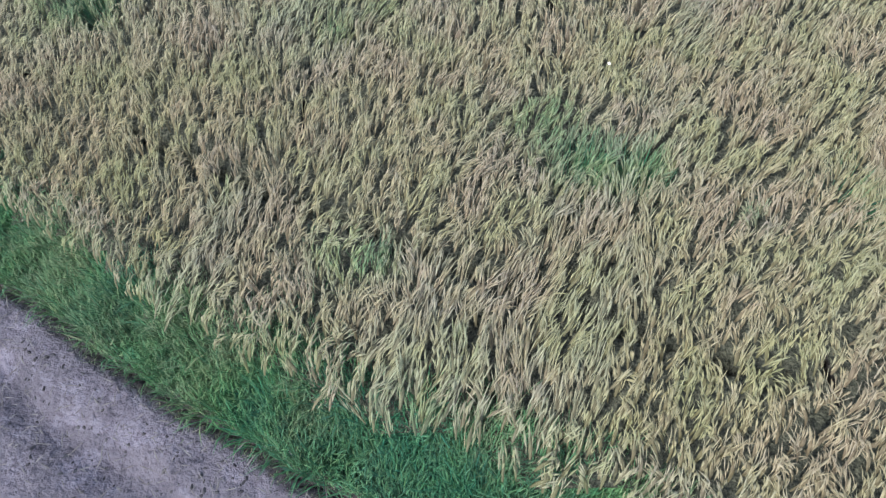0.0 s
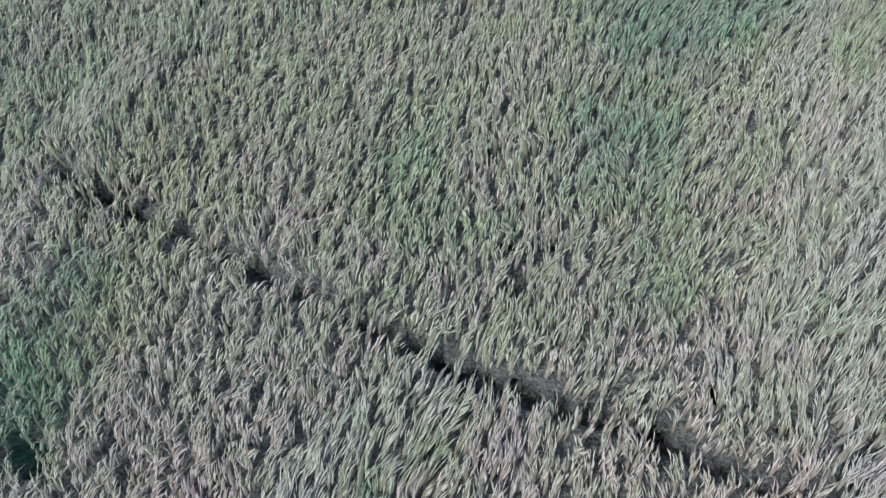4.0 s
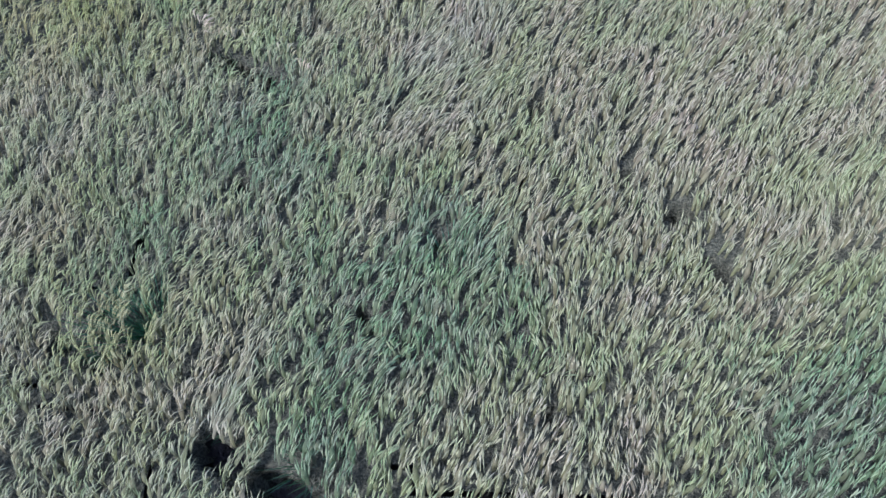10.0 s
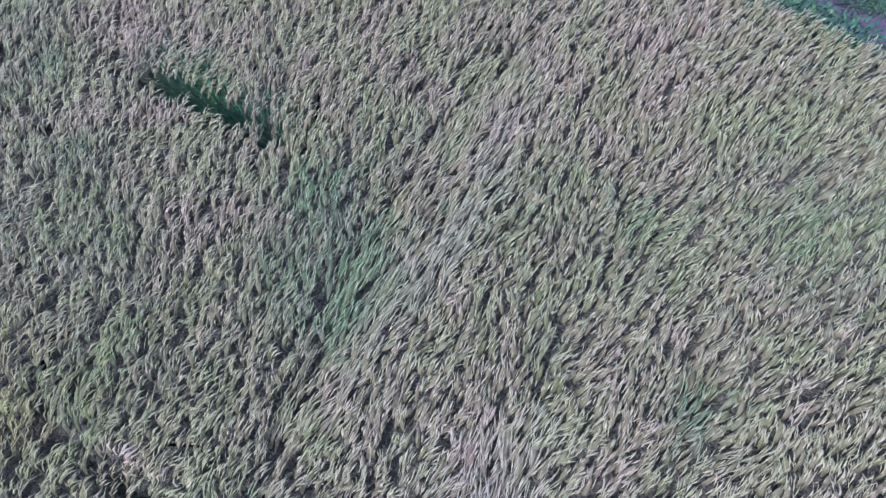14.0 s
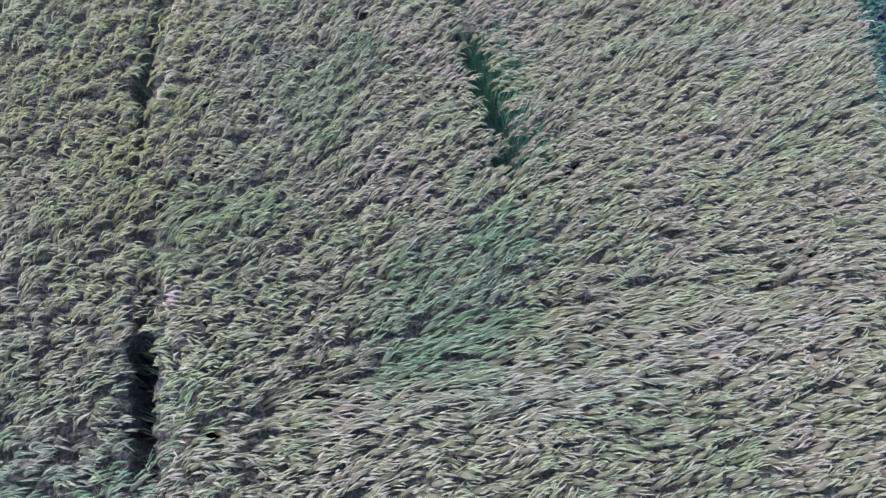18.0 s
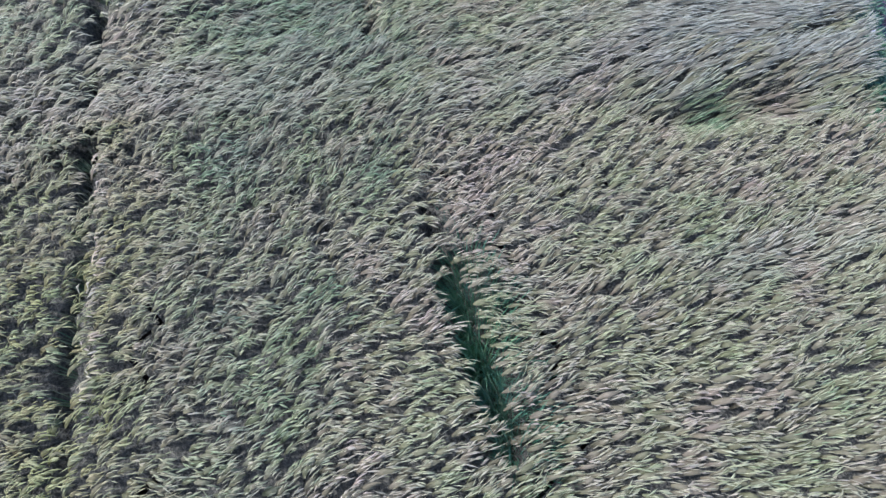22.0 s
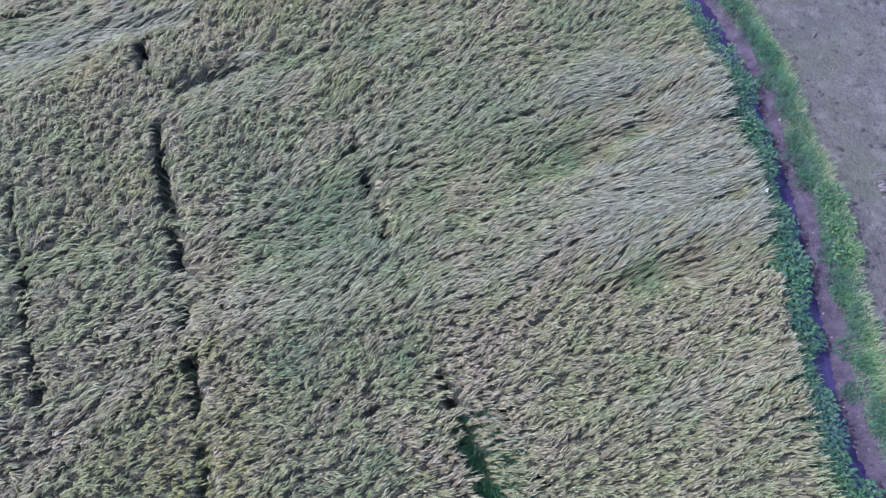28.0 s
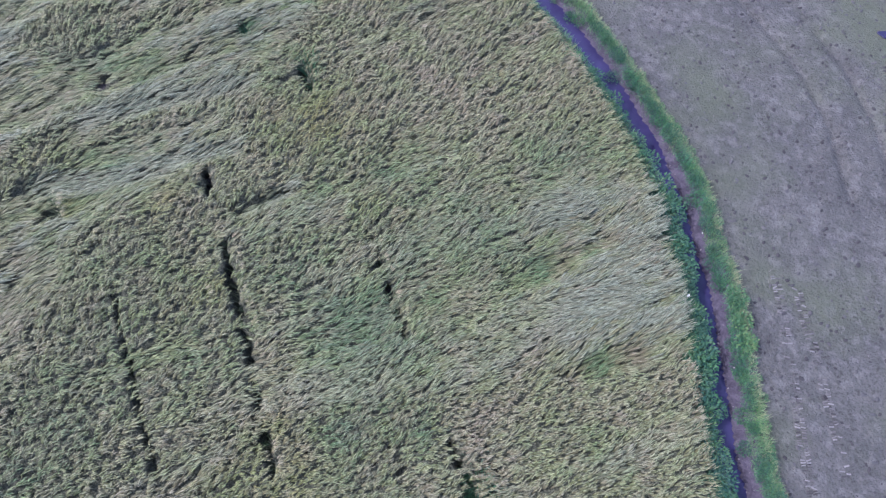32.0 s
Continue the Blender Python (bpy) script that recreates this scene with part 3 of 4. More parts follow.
def locks(p, az, reach, width, rise, droop, r):
    """Bent-over sheaves: a rounded, tapering body that climbs, bows over and hangs at its tip; ten corners each."""
    n = len(p)
    out, side = np.stack([np.cos(az), np.sin(az), 0 * az], 1), np.stack([-np.sin(az), np.cos(az), 0 * az], 1)
    up = np.array([0.0, 0.0, 1.0])
    rows = []
    for t, wide, high in ((0.0, 0.45, 0.0), (0.36, 1.0, 0.72), (0.72, 0.78, 1.0)):
        c = p + out * (reach * t)[:, None] + up * (rise * high)[:, None]
        w = (width * wide * r.uniform(0.85, 1.15, n))[:, None]
        tip = out * 0.3 * (1 if t > 0 else 0)
        rows += [c + side * w * 0.5 - up * w * 0.15, c + (up - tip) * w * 0.36, c - side * w * 0.5 - up * w * 0.15]
    rows.append(p + out * (reach * r.uniform(0.95, 1.15, n))[:, None] + up * (rise - droop)[:, None] + side * (width * r.uniform(-0.3, 0.3, n))[:, None])
    f = []
    for k in (0, 3):
        for i in range(2):
            f += [(k + i, k + 3 + i, k + 4 + i), (k + i, k + 4 + i, k + 1 + i)]
    f += [(6, 9, 7), (7, 9, 8)]
    return np.stack(rows, 1).reshape(-1, 3), (np.arange(n)[:, None, None] * LOCK + np.array(f)[None]).reshape(-1, 3)


def rice_patch(name, label, box, spacing, ears, scale, seed, rough=1.0, where=None, thin=1.0, wild=0.24):
    """Planted hills of rice: every hill a bowed sheaf with thin ears and blades lying over it, all leaning together."""
    r = np.random.default_rng(seed)
    x0, y0, x1, y1 = box
    hx, hy = np.meshgrid(np.arange(x0, x1, spacing), np.arange(y0, y1, spacing))
    hx, hy = hx.ravel() + r.uniform(-0.4, 0.4, hx.size) * spacing, hy.ravel() + r.uniform(-0.4, 0.4, hy.size) * spacing
    f = lodged(hx, hy)
    az = LEAN + 0.4 * (wavy(hx, hy, 3.0, 61) - 0.5) + 0.55 * (blotch(hx, hy, 0.7, 64) - 0.5) + 0.14 * soft(hy, 8.0, 2.0) - np.clip(0.02 * (hx + 1), -0.1, 0.12) - 0.14 * soft(hy, 6.0, 11.0)
    az = az + (1 - 0.6 * f) * wild * r.standard_normal(len(hx))
    reach = scale * r.uniform(0.17, 0.29, len(hx)) * (1 + 0.9 * f)
    ex, ey = hx + reach * np.cos(az), hy + reach * np.sin(az)
    hole = np.maximum(gap(hx, hy), np.maximum(gap(0.5 * (hx + ex), 0.5 * (hy + ey)), 0.75 * gap(ex, ey)))
    ok = in_crop(hx, hy) & (where(hx, hy) if where else True) & (r.random(len(hx)) < 0.5 + 0.5 * soft(bund_side(hx, hy), 0.6, 1.2)) & (hole < r.uniform(0.3, 0.75, len(hx)))
    hx, hy, az, f, reach, hole = hx[ok], hy[ok], az[ok], f[ok], reach[ok], hole[ok]
    m = len(hx)
    steep = np.clip(0.5 + 0.35 * soft(hy, 9.0, 3.0) * soft(hy, -9.0, -5.0) + 0.9 * (blotch(hx, hy, 1.1, 63) - 0.5) + 0.22 * r.standard_normal(m), 0, 1) * (1 - f)
    lift = rough * r.uniform(-0.045, 0.045, m) * (1 - 0.3 * f) - 0.12 * soft(hole, 0.2, 0.9)
    rise = scale * (0.12 + 0.11 * steep) * (1 - 0.55 * f)
    top = stand(hx + 0.6 * reach * np.cos(az), hy + 0.6 * reach * np.sin(az)) - 0.07 + lift
    width = thin * scale * r.uniform(0.05, 0.085, m) * (1 + 0.2 * f)
    droop = scale * r.uniform(0.02, 0.08, m) * (1 - 0.6 * f)
    p = np.stack([hx, hy, top - rise], 1)
    bv, bt = locks(p, az, reach, width, rise, droop, r)
    tone_h = greenness(hx, hy) - 0.3 * f * (swath(hx, hy) - 0.5) + 0.06 * r.standard_normal(m)
    low = 0.3 - 0.3 * np.maximum(soft(hy, -4.5, -7.0), np.minimum(tawny(hx, hy), 0.8))
    olive_h = oliveness(hx, hy) * r.uniform(0.5, 1.2, m)
    lay_h = np.maximum(0.95 * f * soft(swath(hx, hy) + 0.14 * r.standard_normal(m), 0.42, 0.80), beaten(hx, hy) * r.uniform(0.6, 1.0, m)) * (1 - soft(hollow(hx, hy), 0.02, 0.2))

    pick = np.repeat(np.arange(m), ears)
    n = len(pick)
    kind = r.random(n)
    leafy, plume = kind < 0.25, kind > 0.62
    q = r.uniform(0.1, 0.85, n)
    across = r.uniform(-0.6, 0.6, n) * (width[pick] + 0.35 * spacing)
    turn = az[pick] + (1 - 0.5 * f[pick]) * (0.17 * r.standard_normal(n) + 1.6 * across)
    climb = np.interp(q, [0, 0.36, 0.72], [0, 0.72, 1.0])
    base = np.stack([hx[pick] + reach[pick] * q * np.cos(az[pick]) - across * np.sin(az[pick]), hy[pick] + reach[pick] * q * np.sin(az[pick]) + across * np.cos(az[pick]),
                     (top - rise)[pick] + rise[pick] * climb + width[pick] * (0.34 - 0.55 * np.abs(across) / (width[pick] + 0.35 * spacing)) + r.uniform(-0.02, 0.015, n)], 1)
    slope = np.degrees(np.arctan2(rise, reach))[pick] * np.interp(q, [0, 0.36, 0.72], [1.3, 0.75, 0.1])
    tilt = np.radians(np.clip(90 - slope - (9 - 4 * f[pick]) * (0.7 + r.standard_normal(n)) - 14 * leafy * (1 - f[pick]), 12, 104))
    length = scale * r.uniform(0.10, 0.225, n) * (1 + 0.7 * f[pick]) * np.where(leafy, 1.2, 1.0)
    wide = scale * np.where(plume, r.uniform(0.02, 0.034, n), r.uniform(0.010, 0.017, n))
    sag = np.where(leafy, 0.06, np.where(plume, 0.46, 0.28)) * r.uniform(0.4, 1.5, n) * (1 - 0.6 * f[pick])
    ev, et = spindles(base, directions(turn, tilt), length, wide, sag)
    tone_e = tone_h[pick] + 0.14 * leafy + 0.07 * r.standard_normal(n)
    both = lambda h, e: np.concatenate([np.repeat(h, LOCK), np.repeat(e, SPINDLE)])
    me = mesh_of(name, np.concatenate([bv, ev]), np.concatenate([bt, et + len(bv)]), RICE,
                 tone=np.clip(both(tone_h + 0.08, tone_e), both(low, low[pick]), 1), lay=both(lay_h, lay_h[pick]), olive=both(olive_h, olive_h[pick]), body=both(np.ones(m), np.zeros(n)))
    tagged(new(name, me), label, "rice", kind="stuff")


rice_patch("rice", "ripe straw-coloured rice with drooping ears beside the bund", (-6.5, -14.0, 7.8, -6.5), 0.115, 12, 0.74, 1, 0.9, None, 0.66, 0.40)
rice_patch("rice", "ripe straw-coloured rice with drooping ears and green patches", (-6.5, -6.5, 7.8, -3), 0.13, 10, 0.82, 7, 0.8, None, 0.78, 0.3)
rice_patch("rice", "ripe grey-green rice with drooping ears, leaning one way", (-9.5, -3, 7.8, 8), 0.135, 9, 0.88, 2, 0.8, lambda x, y: (x > -7.6) | (y > 4.5), 0.9)
rice_patch("rice", "ripe rice leaning one way up to the weedy ditch", (-9.5, 8, 7.8, 26), 0.135, 8, 0.87, 3, 1.4)
rice_patch("rice", "broad sweep of ripe rice, partly beaten flat in swaths", (-28, 2, -9.5, 33), 0.165, 7, 1.06, 4, 1.4, lambda x, y: y > 4.0 - 0.66 * (x + 12))
rice_patch("rice", "ripe rice at the far side of the field", (7.8, -20, 24, 14), 0.29, 5, 1.55, 5, 1.3, None, 1.25)
rice_patch("rice", "ripe rice stretching away along the field", (-34, -14, -6.5, 36), 0.29, 5, 1.55, 6, 1.3, lambda x, y: (x < -28) | (y < np.where(x < -9.5, 4.0 - 0.66 * (x + 12), np.where(x < -7.6, 4.5, -3.0))), 1.25)
rice_patch("rice", "ripe rice far along the field", (-60, -14, -34, 42), 0.6, 6, 2.8, 8, 1.5, None, 1.25)


# ---- grass and weeds ----
def grass_band(name, label, side, lo, hi, box, density, seed, size=1.0, dry=0.15, lift=0.0, lean=55, fine=1.0, fray=0.05, fringe=0.0):
    """Blades between two distances from a line, thinning out over fray, yellow towards the far edge by fringe."""
    r = np.random.default_rng(seed)
    x0, y0, x1, y1 = box
    n = int((x1 - x0) * (y1 - y0) * density)
    x, y = r.uniform(x0, x1, n), r.uniform(y0, y1, n)
    d = side(x, y)
    ok = (d > lo) & (d < hi - fray * r.random(n)) & (blotch(x, y, 0.5, 70) > 0.22 * r.random(n))
    x, y, d = x[ok], y[ok], d[ok]
    n = len(x)
    p = np.stack([x, y, ground_height(x, y) - 0.02 + lift * soft(d, 0.3, 1.1)], 1)
    az = np.where(r.random(n) < 0.6, LEAN + 0.7 * r.standard_normal(n), r.uniform(0, 6.28, n)) + 1.5 * (blotch(x, y, 0.4, 73) - 0.5)
    v, t = spindles(p, directions(az, np.radians(r.uniform(3, lean, n))), size * r.uniform(0.16, 0.42, n) * (0.7 + 0.6 * blotch(x, y, 0.35, 74)), fine * size * r.uniform(0.012, 0.028, n), r.uniform(0, 0.35, n), 0.4)
    tone = np.clip(0.84 - dry * 2 * r.random(n) - 0.85 * (wavy(x, y, 0.75, 72) - 0.5) - fringe * soft(d, hi - 0.32, hi - 0.05) * r.random(n) + 0.08 * r.standard_normal(n), 0, 1)
    tagged(new(name, mesh_of(name, v, t, LEAF, tone=np.repeat(tone, SPINDLE))), label, "grass", kind="stuff")


grass_band("bund_grass", "lush green grass along the bund between rice and dry field", bund_side, 0.07, 1.4, (-7, -13.5, 3.5, -7), 4300, 11, 1.1, 0.14, 0.28, 58, 0.6, 0.6)
grass_band("bund_moss", "low yellow-green moss and grass in the small gutter", bund_side, -0.07, 0.12, (-7, -13.5, 3.5, -7), 1100, 14, 0.24, 0.75)
grass_band("ditch_grass", "green grass along the edge of the rice above the ditch", ditch_side, -0.85, -0.24, (-18, 10, 9.5, 30), 900, 12, 0.8, 0.10, 0.0, 55, 0.8, 0.05)
grass_band("ditch_grass", "green and yellow grass strip on the far ditch bank", ditch_side, 0.48, 0.96, (-18, 10, 9.5, 30), 1900, 13, 0.75, 0.12, 0.0, 55, 0.8, 0.1, 1.3)


def weed_clump(label, seed, leaves, radius, high, tone):
    """A leafy weed: bent stems under many broad leaves."""
    r = np.random.default_rng(seed)
    n, m = leaves, 9
    a, q = r.uniform(0, 6.28, n), radius * np.sqrt(r.random(n))
    p = np.stack([q * np.cos(a), q * np.sin(a), high * (1 - 0.5 * (q / radius) ** 2) * r.uniform(0.25, 1.0, n)], 1)
    v, t = spindles(p, directions(a + 0.8 * r.standard_normal(n), np.radians(r.uniform(35, 95, n))), r.uniform(0.06, 0.14, n), r.uniform(0.03, 0.06, n), r.uniform(0.1, 0.4, n), 0.18)
    tones = np.repeat(np.clip(tone + 0.13 * r.standard_normal(n), 0, 1), SPINDLE)
    sv, st = spindles(np.zeros((m, 3)) + np.array([0, 0, -0.03]), directions(r.uniform(0, 6.28, m), np.radians(r.uniform(8, 50, m))), r.uniform(0.7, 1.0, m) * (high + 0.05), np.full(m, 0.02), np.zeros(m), 1.0)
    clump = tagged(new("weed_clump"), label, "weed")
    for name, me in (("stem", mesh_of("stem", sv, st, WEED, tone=np.full(m * SPINDLE, 0.55))), ("foliage", mesh_of("foliage", v, t, WEED, tone=tones))):
        tagged(new(name, me), kind="stuff").parent = clump
    return clump


def along(pts, start, stop, step):
    """Places and headings at even steps along a line."""
    out, s = [], 0.0
    for a, b in zip(pts, pts[1:]):
        e = Vector(b) - Vector(a)
        q = math.ceil(max(0.0, (start - s)) / step) * step if s < start else 0.0
        while q < e.length:
            if start <= s + q <= stop:
                out.append((Vector(a) + e * (q / e.length), math.atan2(e.y, e.x)))
            q += step
        s += e.length
    return out


def scatter_weeds(bases, group, pts, start, stop, step, offset, spread, size, seed, bare=0.12):
    r = random.Random(seed)
    for place, head in along(pts, start, stop, step):
        if r.random() < (bare if place.x < -4.3 else 0.12):
            continue
        o = offset + r.uniform(-spread, spread)
        x, y = place.x - math.sin(head) * o + r.uniform(-0.15, 0.15), place.y + math.cos(head) * o + r.uniform(-0.15, 0.15)
        z = float(ground_height(np.array([x]), np.array([y]))[0])
        ob = copy_thing(r.choice(bases), pose(x, y, z, 0, 0, r.uniform(0, 360)) @ Matrix.Scale(r.uniform(*size), 4))
        ob["group"] = group


bases = [weed_clump("dark green leafy weed clump on the ditch bank", 80 + i, 210, 0.36, 0.40, 0.98 - 0.08 * i) for i in range(3)]
pale = [weed_clump("yellow-green leafy weed clump on the far ditch bank", 90 + i, 130, 0.27, 0.28, 0.50 + 0.08 * i) for i in range(3)]
for i, ob in enumerate(bases):
    ob.matrix_basis = pose(-1.8 - 0.4 * i, 19.08 + 0.45 * i, 0.08)
for i, ob in enumerate(pale):
    ob.matrix_basis = pose(-0.96 - 0.4 * i, 20.15 + 0.47 * i, 0.2)
scatter_weeds(bases, "weeds along the rice side of the ditch", DITCH, 42.0, 84.0, 0.27, -0.56, 0.14, (0.85, 1.3), 5, 0.8)
scatter_weeds(pale, "weeds along the far bank of the ditch", DITCH, 42.0, 84.0, 0.34, 0.86, 0.06, (0.35, 0.6), 6)
scatter_weeds(bases, "weeds on the far ditch bank", DITCH, 42.0, 84.0, 0.36, 0.58, 0.08, (0.4, 0.7), 8)


# ---- the dry fallow field ----
def lumps(p, size, r):
    """Uneven clods: squashed eight-cornered lumps, each turned its own way."""
    n = len(p)
    base = np.array([(1, 0, 0), (0.4, 0.9, 0), (-0.6, 0.8, 0), (-1, -0.1, 0), (-0.4, -0.9, 0), (0.6, -0.8, 0), (0.35, 0.1, 0.8), (-0.3, -0.05, 0.95)])
    a = r.uniform(0, 6.28, n)
    v = base[None] * r.uniform(0.65, 1.25, (n, 8, 1)) * size[:, None, None] * np.array([1.0, 0.75, 0.7])
    x = v[..., 0] * np.cos(a)[:, None] - v[..., 1] * np.sin(a)[:, None]
    y = v[..., 0] * np.sin(a)[:, None] + v[..., 1] * np.cos(a)[:, None]
    v = np.stack([x, y, v[..., 2]], 2) + p[:, None]
    f = np.array([(0, 1, 6), (1, 2, 6), (2, 7, 6), (2, 3, 7), (3, 4, 7), (4, 5, 7), (5, 6, 7), (5, 0, 6)])
    return v.reshape(-1, 3), (np.arange(n)[:, None, None] * 8 + f[None]).reshape(-1, 3)


def dry_places(box, n, r, clumping=0.3):
    x0, y0, x1, y1 = box
    x, y = r.uniform(x0, x1, n), r.uniform(y0, y1, n)
    ok = ((ditch_side(x, y) > 1.0) | (bund_side(x, y) < -0.08)) & (wavy(x, y, 0.9, 90) > clumping * 1.6 * r.random(n))
    return x[ok], y[ok]


def litter(name, label, box, n, seed, size):
    r = np.random.default_rng(seed)
    x, y = dry_places(box, n, r)
    k = len(x)
    p = np.stack([x, y, ground_height(x, y) + 0.012], 1)
    v, t = spindles(p, directions(r.uniform(0, 6.28, k), np.radians(r.uniform(75, 93, k))), size * r.uniform(0.08, 0.28, k), size * r.uniform(0.008, 0.02, k), r.uniform(0, 0.05, k), 0.6)
    tagged(new(name, mesh_of(name, v, t, STRAW)), label, "straw", kind="stuff")


def clods(name, label, box, n, seed, lo, hi):
    r = np.random.default_rng(seed)
    x, y = dry_places(box, n, r, 0.45)
    v, t = lumps(np.stack([x, y, ground_height(x, y) - 0.01], 1), lo + (hi - lo) * r.random(len(x)) ** 2.2, r)
    tagged(new(name, mesh_of(name, v, t, CLOD, smooth=False)), label, "clods", kind="stuff")


def shelf_stones():
    """Small pale stones along the foot of the far ditch bank."""
    r = np.random.default_rng(105)
    x, y = r.uniform(-13, 6, 9000), r.uniform(12, 28, 9000)
    d = ditch_side(x, y)
    ok = (d > 0.23) & (d < 0.5)
    x, y = x[ok], y[ok]
    v, t = lumps(np.stack([x, y, ground_height(x, y) - 0.005], 1), 0.008 + 0.032 * r.random(len(x)) ** 2.5, r)
    tagged(new("bank_stones", mesh_of("bank_stones", v, t, STONE, smooth=False)), "small pale stones on the muddy foot of the ditch bank", "stones", kind="stuff")


shelf_stones()
litter("straw_litter", "pale broken straw lying on the dry mud by the bund", (-6.5, -14, 0.5, -8.5), 2500, 101, 0.8)
litter("straw_litter", "bits of old straw scattered on the fallow field", (-14, 13, 8, 36), 2200, 102, 0.9)
clods("soil_clods", "small grey clods on the dry mud by the bund", (-6.5, -14, 0.5, -8.5), 6000, 103, 0.008, 0.042)
clods("soil_clods", "grey clods and crumbs on the fallow field", (-14, 13, 8, 36), 14000, 104, 0.02, 0.10)


def lug_mesh():
    bm = bmesh.new()
    bmesh.ops.create_cube(bm, size=1.0)
    for v in bm.verts:
        if v.co.z > 0:
            v.co.x, v.co.y = v.co.x * 0.72, v.co.y * 0.5
        v.co.x, v.co.y, v.co.z = v.co.x * 0.13, v.co.y * 0.036, v.co.z * 0.05
    me = bpy.data.meshes.new("lug")
    bm.to_mesh(me)
    bm.free()
    me.materials.append(PRESSED)
    return me


LUG = lug_mesh()


def tyre_track(pts, seed):
    """A pressed wheel track: rows of slanting lugs of soil."""
    r = np.random.default_rng(seed)
    track = tagged(new("tyre_track"), "pressed tractor tyre track of soil lugs on the dry field", "track", "tracks on the fallow field")
    for place, head in along(pts, 0, 99, 0.062):
        for s in (-1, 1):
            if r.random() < 0.1 + 0.75 * float(blotch(np.array([place.x]), np.array([place.y]), 0.8, 110)[0]):
                continue
            x, y = place.x - math.sin(head) * 0.07 * s, place.y + math.cos(head) * 0.07 * s
            z = float(ground_height(np.array([x]), np.array([y]))[0])
            lug = new("lug", LUG)
            lug.parent = track
            lug.matrix_basis = pose(x, y, z + 0.015, 0, 0, math.degrees(head) + 90 + 12 * r.standard_normal()) @ Matrix.Diagonal((r.uniform(0.8, 1.15), r.uniform(0.8, 1.2), r.uniform(0.6, 1.1), 1))


tyre_track([(-1.2, 22.4), (-0.7, 21.78), (-0.1, 20.95), (0.65, 19.95), (1.08, 19.3), (1.5, 18.72), (1.9, 18.2), (2.6, 17.35)], 1)
tyre_track([(-0.6, 22.5), (0.0, 21.75), (0.48, 21.3), (1.15, 20.5), (1.8, 19.75), (2.6, 18.8)], 2)


def scrap(x, y, z, size, turn):
    """A crumpled scrap of thin plastic."""
    bm = bmesh.new()
    bmesh.ops.create_grid(bm, x_segments=5, y_segments=4, size=0.5)
    for v in bm.verts:
        v.co.z = 0.35 * noise.noise(v.co * 4 + Vector((x, y, 0)))
        v.co.x *= 1 + 0.4 * noise.noise(v.co * 3)
    bmesh.ops.solidify(bm, geom=bm.faces[:], thickness=0.03)
    me = bpy.data.meshes.new("plastic_scrap")
    bm.to_mesh(me)
    bm.free()
    me.materials.append(PLASTIC)
    ob = tagged(new("plastic_scrap", me), "crumpled white plastic scrap caught in the plants", "litter")
    ob.matrix_basis = pose(x, y, z, 15, 10, turn) @ Matrix.Scale(size, 4)


scrap(-2.82, 20.2, 0.5, 0.07, 20)
scrap(-3.4, 22.35, 0.0, 0.06, 70)
scrap(3.4, -6.85, 0.84, 0.035, 10)
scrap(0.02, -11.1, 0.28, 0.05, 100)


# ---- single tufts beside the gaps and in the stand ----
def rice_tuft(label, seed, blades, ears, high, spread, tone, fine=1.0):
    r = np.random.default_rng(seed)
    tuft = tagged(new("rice_tuft"), label, "rice plant")
    a = r.uniform(0, 6.28, blades)
    p = np.stack([0.05 * np.cos(a), 0.05 * np.sin(a), np.full(blades, -0.02)], 1)
    v, t = spindles(p, directions(a, np.radians(r.uniform(4, spread, blades))), high * r.uniform(0.7, 1.1, blades), fine * r.uniform(0.010, 0.02, blades), r.uniform(0.0, 0.12, blades), 0.4)
    tagged(new("foliage", mesh_of("foliage", v, t, LEAF, tone=np.repeat(np.clip(tone + 0.15 * r.standard_normal(blades), 0, 1), SPINDLE))), kind="stuff").parent = tuft
    if not ears:
        return tuft
    a = LEAN + 0.5 * r.standard_normal(ears)
    p = np.stack([0.12 * np.cos(a), 0.12 * np.sin(a), high * r.uniform(0.75, 0.95, ears)], 1)
    v, t = spindles(p, directions(a, np.radians(r.uniform(30, 75, ears))), r.uniform(0.16, 0.26, ears), r.uniform(0.024, 0.036, ears), r.uniform(0.2, 0.5, ears))
    tagged(new("grain", mesh_of("grain", v, t, RICE, tone=np.repeat(np.clip(tone - 0.15 + 0.1 * r.standard_normal(ears), 0, 1), SPINDLE))), kind="stuff").parent = tuft
    return tuft


green_tufts = [rice_tuft("green upright rice tuft at the edge of a gap", 120 + i, 48, 0, 0.76, 36, 0.78) for i in range(3)]
weed_tufts = [rice_tuft("bright green grass weeds standing among the rice", 140 + i, 90, 0, 0.80, 48, 0.82, 0.55) for i in range(3)]
gold_tufts = [rice_tuft("yellowing upright rice tuft at the edge of a gap", 130 + i, 30, 8, 0.72, 24, 0.28) for i in range(3)]
for i, ob in enumerate(weed_tufts):
    ob.matrix_basis = pose(3.0 + 0.2 * i, -8.1 - 0.05 * i, 0.02)
for i, ob in enumerate(green_tufts + gold_tufts):
    ob.matrix_basis = pose(-3.95 + 0.3 * i, 12.65 - 0.15 * i, 0.02) if i < 3 else pose(-8.7 + 0.32 * i, 10.4 - 0.2 * i, 0.02)


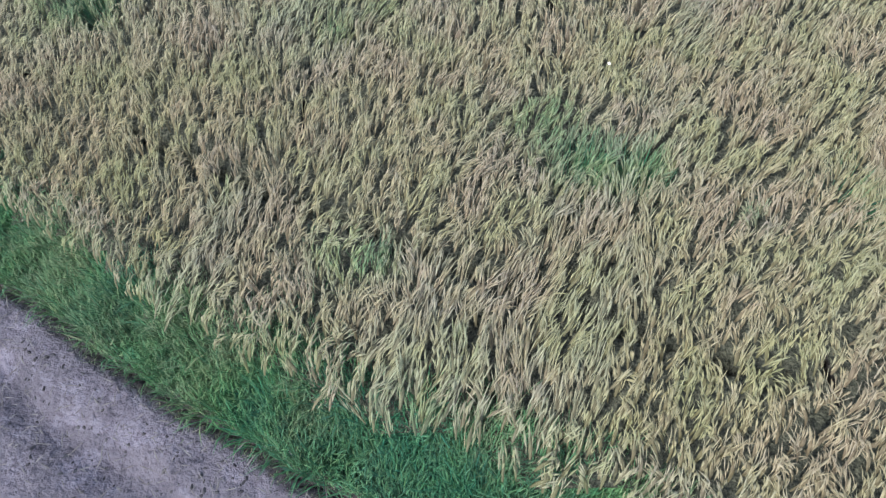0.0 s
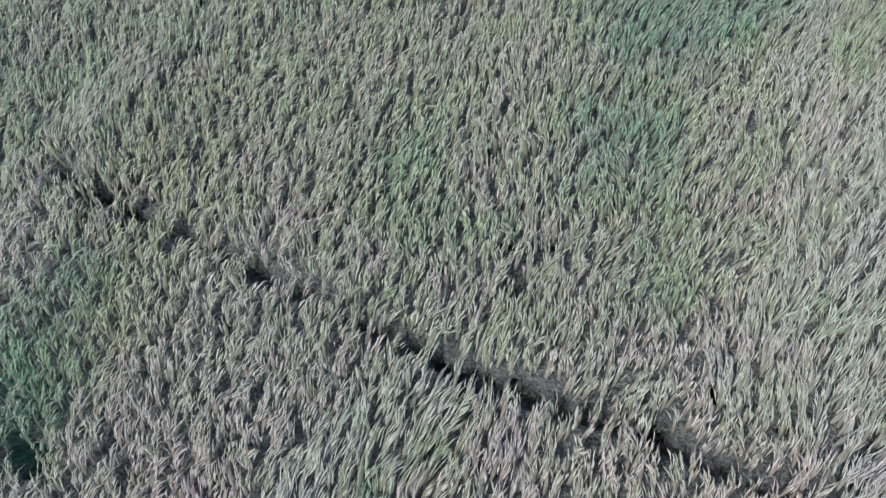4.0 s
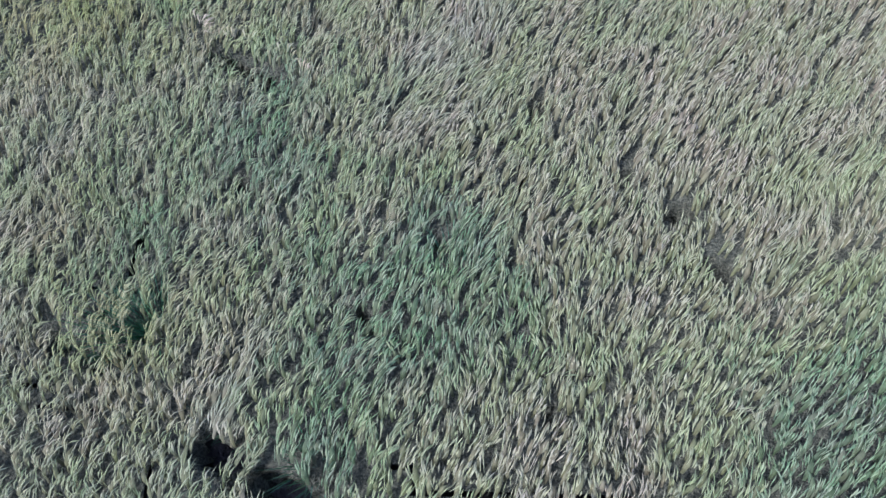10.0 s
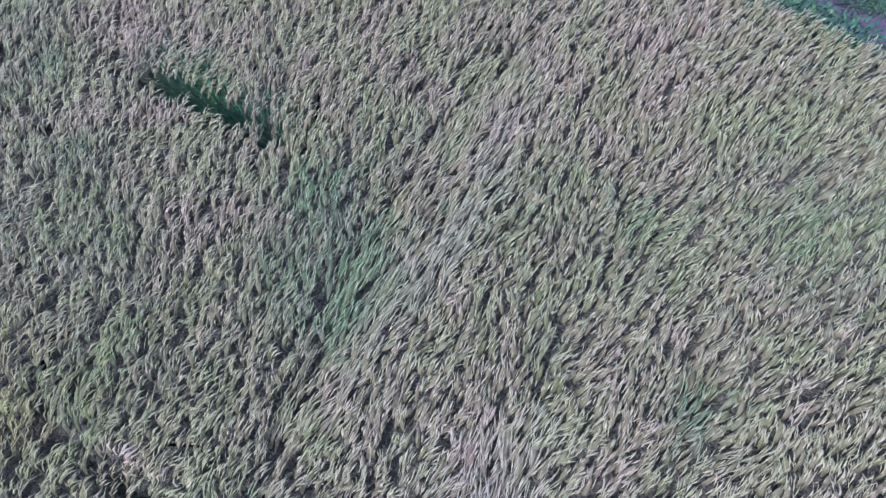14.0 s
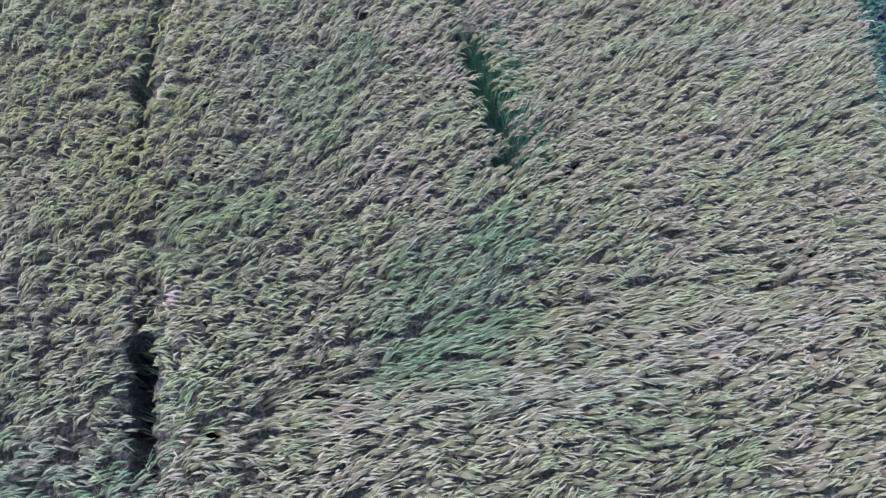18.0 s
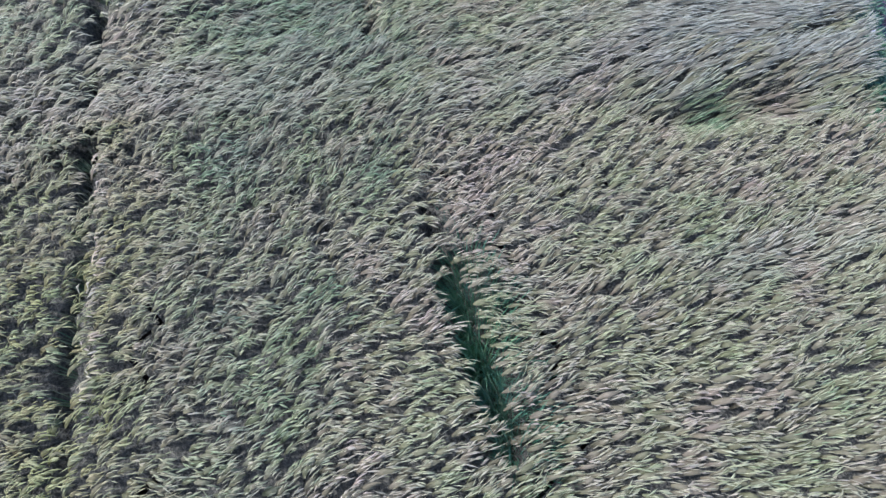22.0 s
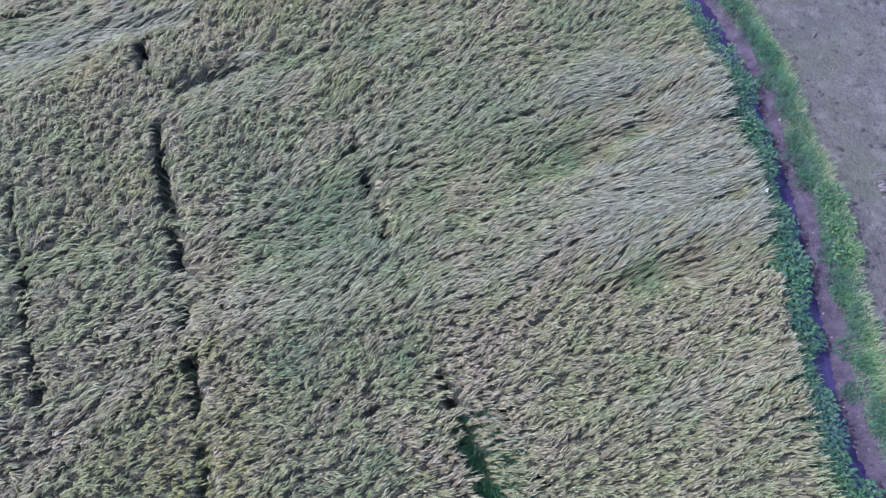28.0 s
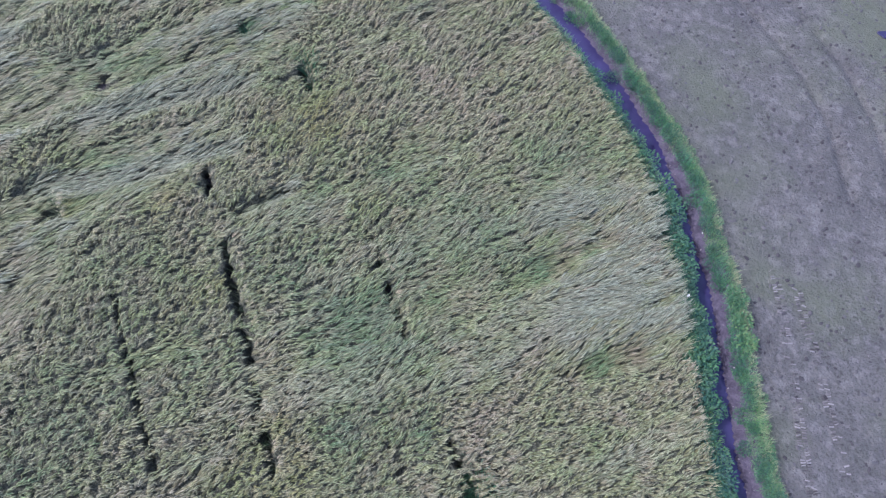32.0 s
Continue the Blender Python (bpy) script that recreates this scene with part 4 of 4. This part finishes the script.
def edge_tufts(bases, group, ax, ay, bx, by, offset, step, seed, size=1.0, loose=0.06):
    r = random.Random(seed)
    e = Vector((bx - ax, by - ay))
    n = max(1, int(e.length / step))
    side = Vector((-e.y, e.x)).normalized()
    for i in range(n):
        c = Vector((ax, ay)) + e * ((i + r.random()) / n) + side * (offset + r.uniform(-loose, loose))
        ob = copy_thing(r.choice(bases), pose(c.x, c.y, 0.02, 0, 0, r.uniform(-25, 25)) @ Matrix.Scale(size * r.uniform(0.85, 1.1), 4))
        ob["group"] = group


edge_tufts(green_tufts, "tufts along the gaps", -5.0, 13.05, -2.4, 11.7, 0.3, 0.13, 1, 1.12, 0.1)
edge_tufts(weed_tufts, "tufts along the gaps", -4.4, 12.71, -2.3, 11.63, 0.2, 0.16, 14, 1.15, 0.12)
edge_tufts(green_tufts, "tufts along the gaps", -4.3, 12.66, -2.2, 11.58, 0.16, 0.11, 17, 1.2, 0.1)
edge_tufts(gold_tufts, "tufts along the gaps", -9.6, 10.75, -6.2, 8.55, 0.20, 0.22, 2)
edge_tufts(gold_tufts, "tufts along the gaps", -3.95, 7.48, -2.0, 6.45, 0.22, 0.26, 15)
edge_tufts(gold_tufts, "tufts along the gaps", -13.7, 13.35, -11.0, 11.7, 0.22, 0.3, 3)
edge_tufts(gold_tufts, "tufts along the gaps", -10.7, 16.0, -7.9, 14.4, 0.18, 0.4, 4)
edge_tufts(green_tufts, "tufts along the gaps", -19.2, 19.15, -18.5, 18.75, 0.1, 0.15, 5)
edge_tufts(gold_tufts, "tufts along the gaps", -18.7, 11.0, -18.0, 10.7, 0.25, 0.12, 6)
for i, (x, y, n) in enumerate(((2.94, -8.22, 6), (3.55, -8.23, 4), (3.68, -8.45, 4), (3.2, -8.58, 3), (1.91, -7.86, 1), (4.6, -8.88, 2), (5.69, -8.59, 3), (0.0, -9.14, 2), (-0.02, -9.66, 2), (0.84, -9.39, 2))):
    edge_tufts(weed_tufts, "green tufts standing in the rice", x - 0.14, y + 0.05, x + 0.14, y - 0.05, 0.0, 0.298 / n, 40 + i, 1.08, 0.12)
edge_tufts(weed_tufts, "green tufts standing in the rice", -3.9, -4.6, -3.55, -5.3, 0.1, 0.12, 9, 1.3)
edge_tufts(green_tufts, "tufts along the gaps", -2.55, 1.95, -1.05, 1.1, 0.26, 0.3, 10)
edge_tufts(green_tufts, "green tufts standing in the rice", -16.4, 19.2, -15.4, 18.65, 0.24, 0.2, 11, 1.2)
edge_tufts(weed_tufts, "green tufts standing in the rice", -3.85, 2.85, -3.2, 2.95, 0.1, 0.13, 12, 1.2)
edge_tufts(weed_tufts, "green tufts standing in the rice", 0.15, 3.85, 0.55, 3.4, 0.1, 0.16, 13, 1.15)
edge_tufts(gold_tufts, "tufts along the gaps", -13.3, 12.2, -12.7, 11.95, 0.0, 0.14, 16)

bm = bmesh.new()
bmesh.ops.create_cone(bm, cap_ends=True, segments=24, radius1=0.8, radius2=0.76, depth=0.06)
for v in bm.verts:
    a = math.atan2(v.co.y, v.co.x)
    v.co.x, v.co.y = v.co.x * (1 + 0.25 * math.sin(3 * a)), 0.6 * v.co.y * (1 + 0.2 * math.cos(2 * a))
puddle = bpy.data.meshes.new("puddle")
bm.to_mesh(puddle)
bm.free()
puddle.materials.append(WATER)
tagged(new("puddle", puddle), "dark puddle standing on the fallow field", "puddle").matrix_basis = pose(-2.3, 32.3, 0.13, 0, 0, 35) @ Matrix.Scale(0.4, 4)
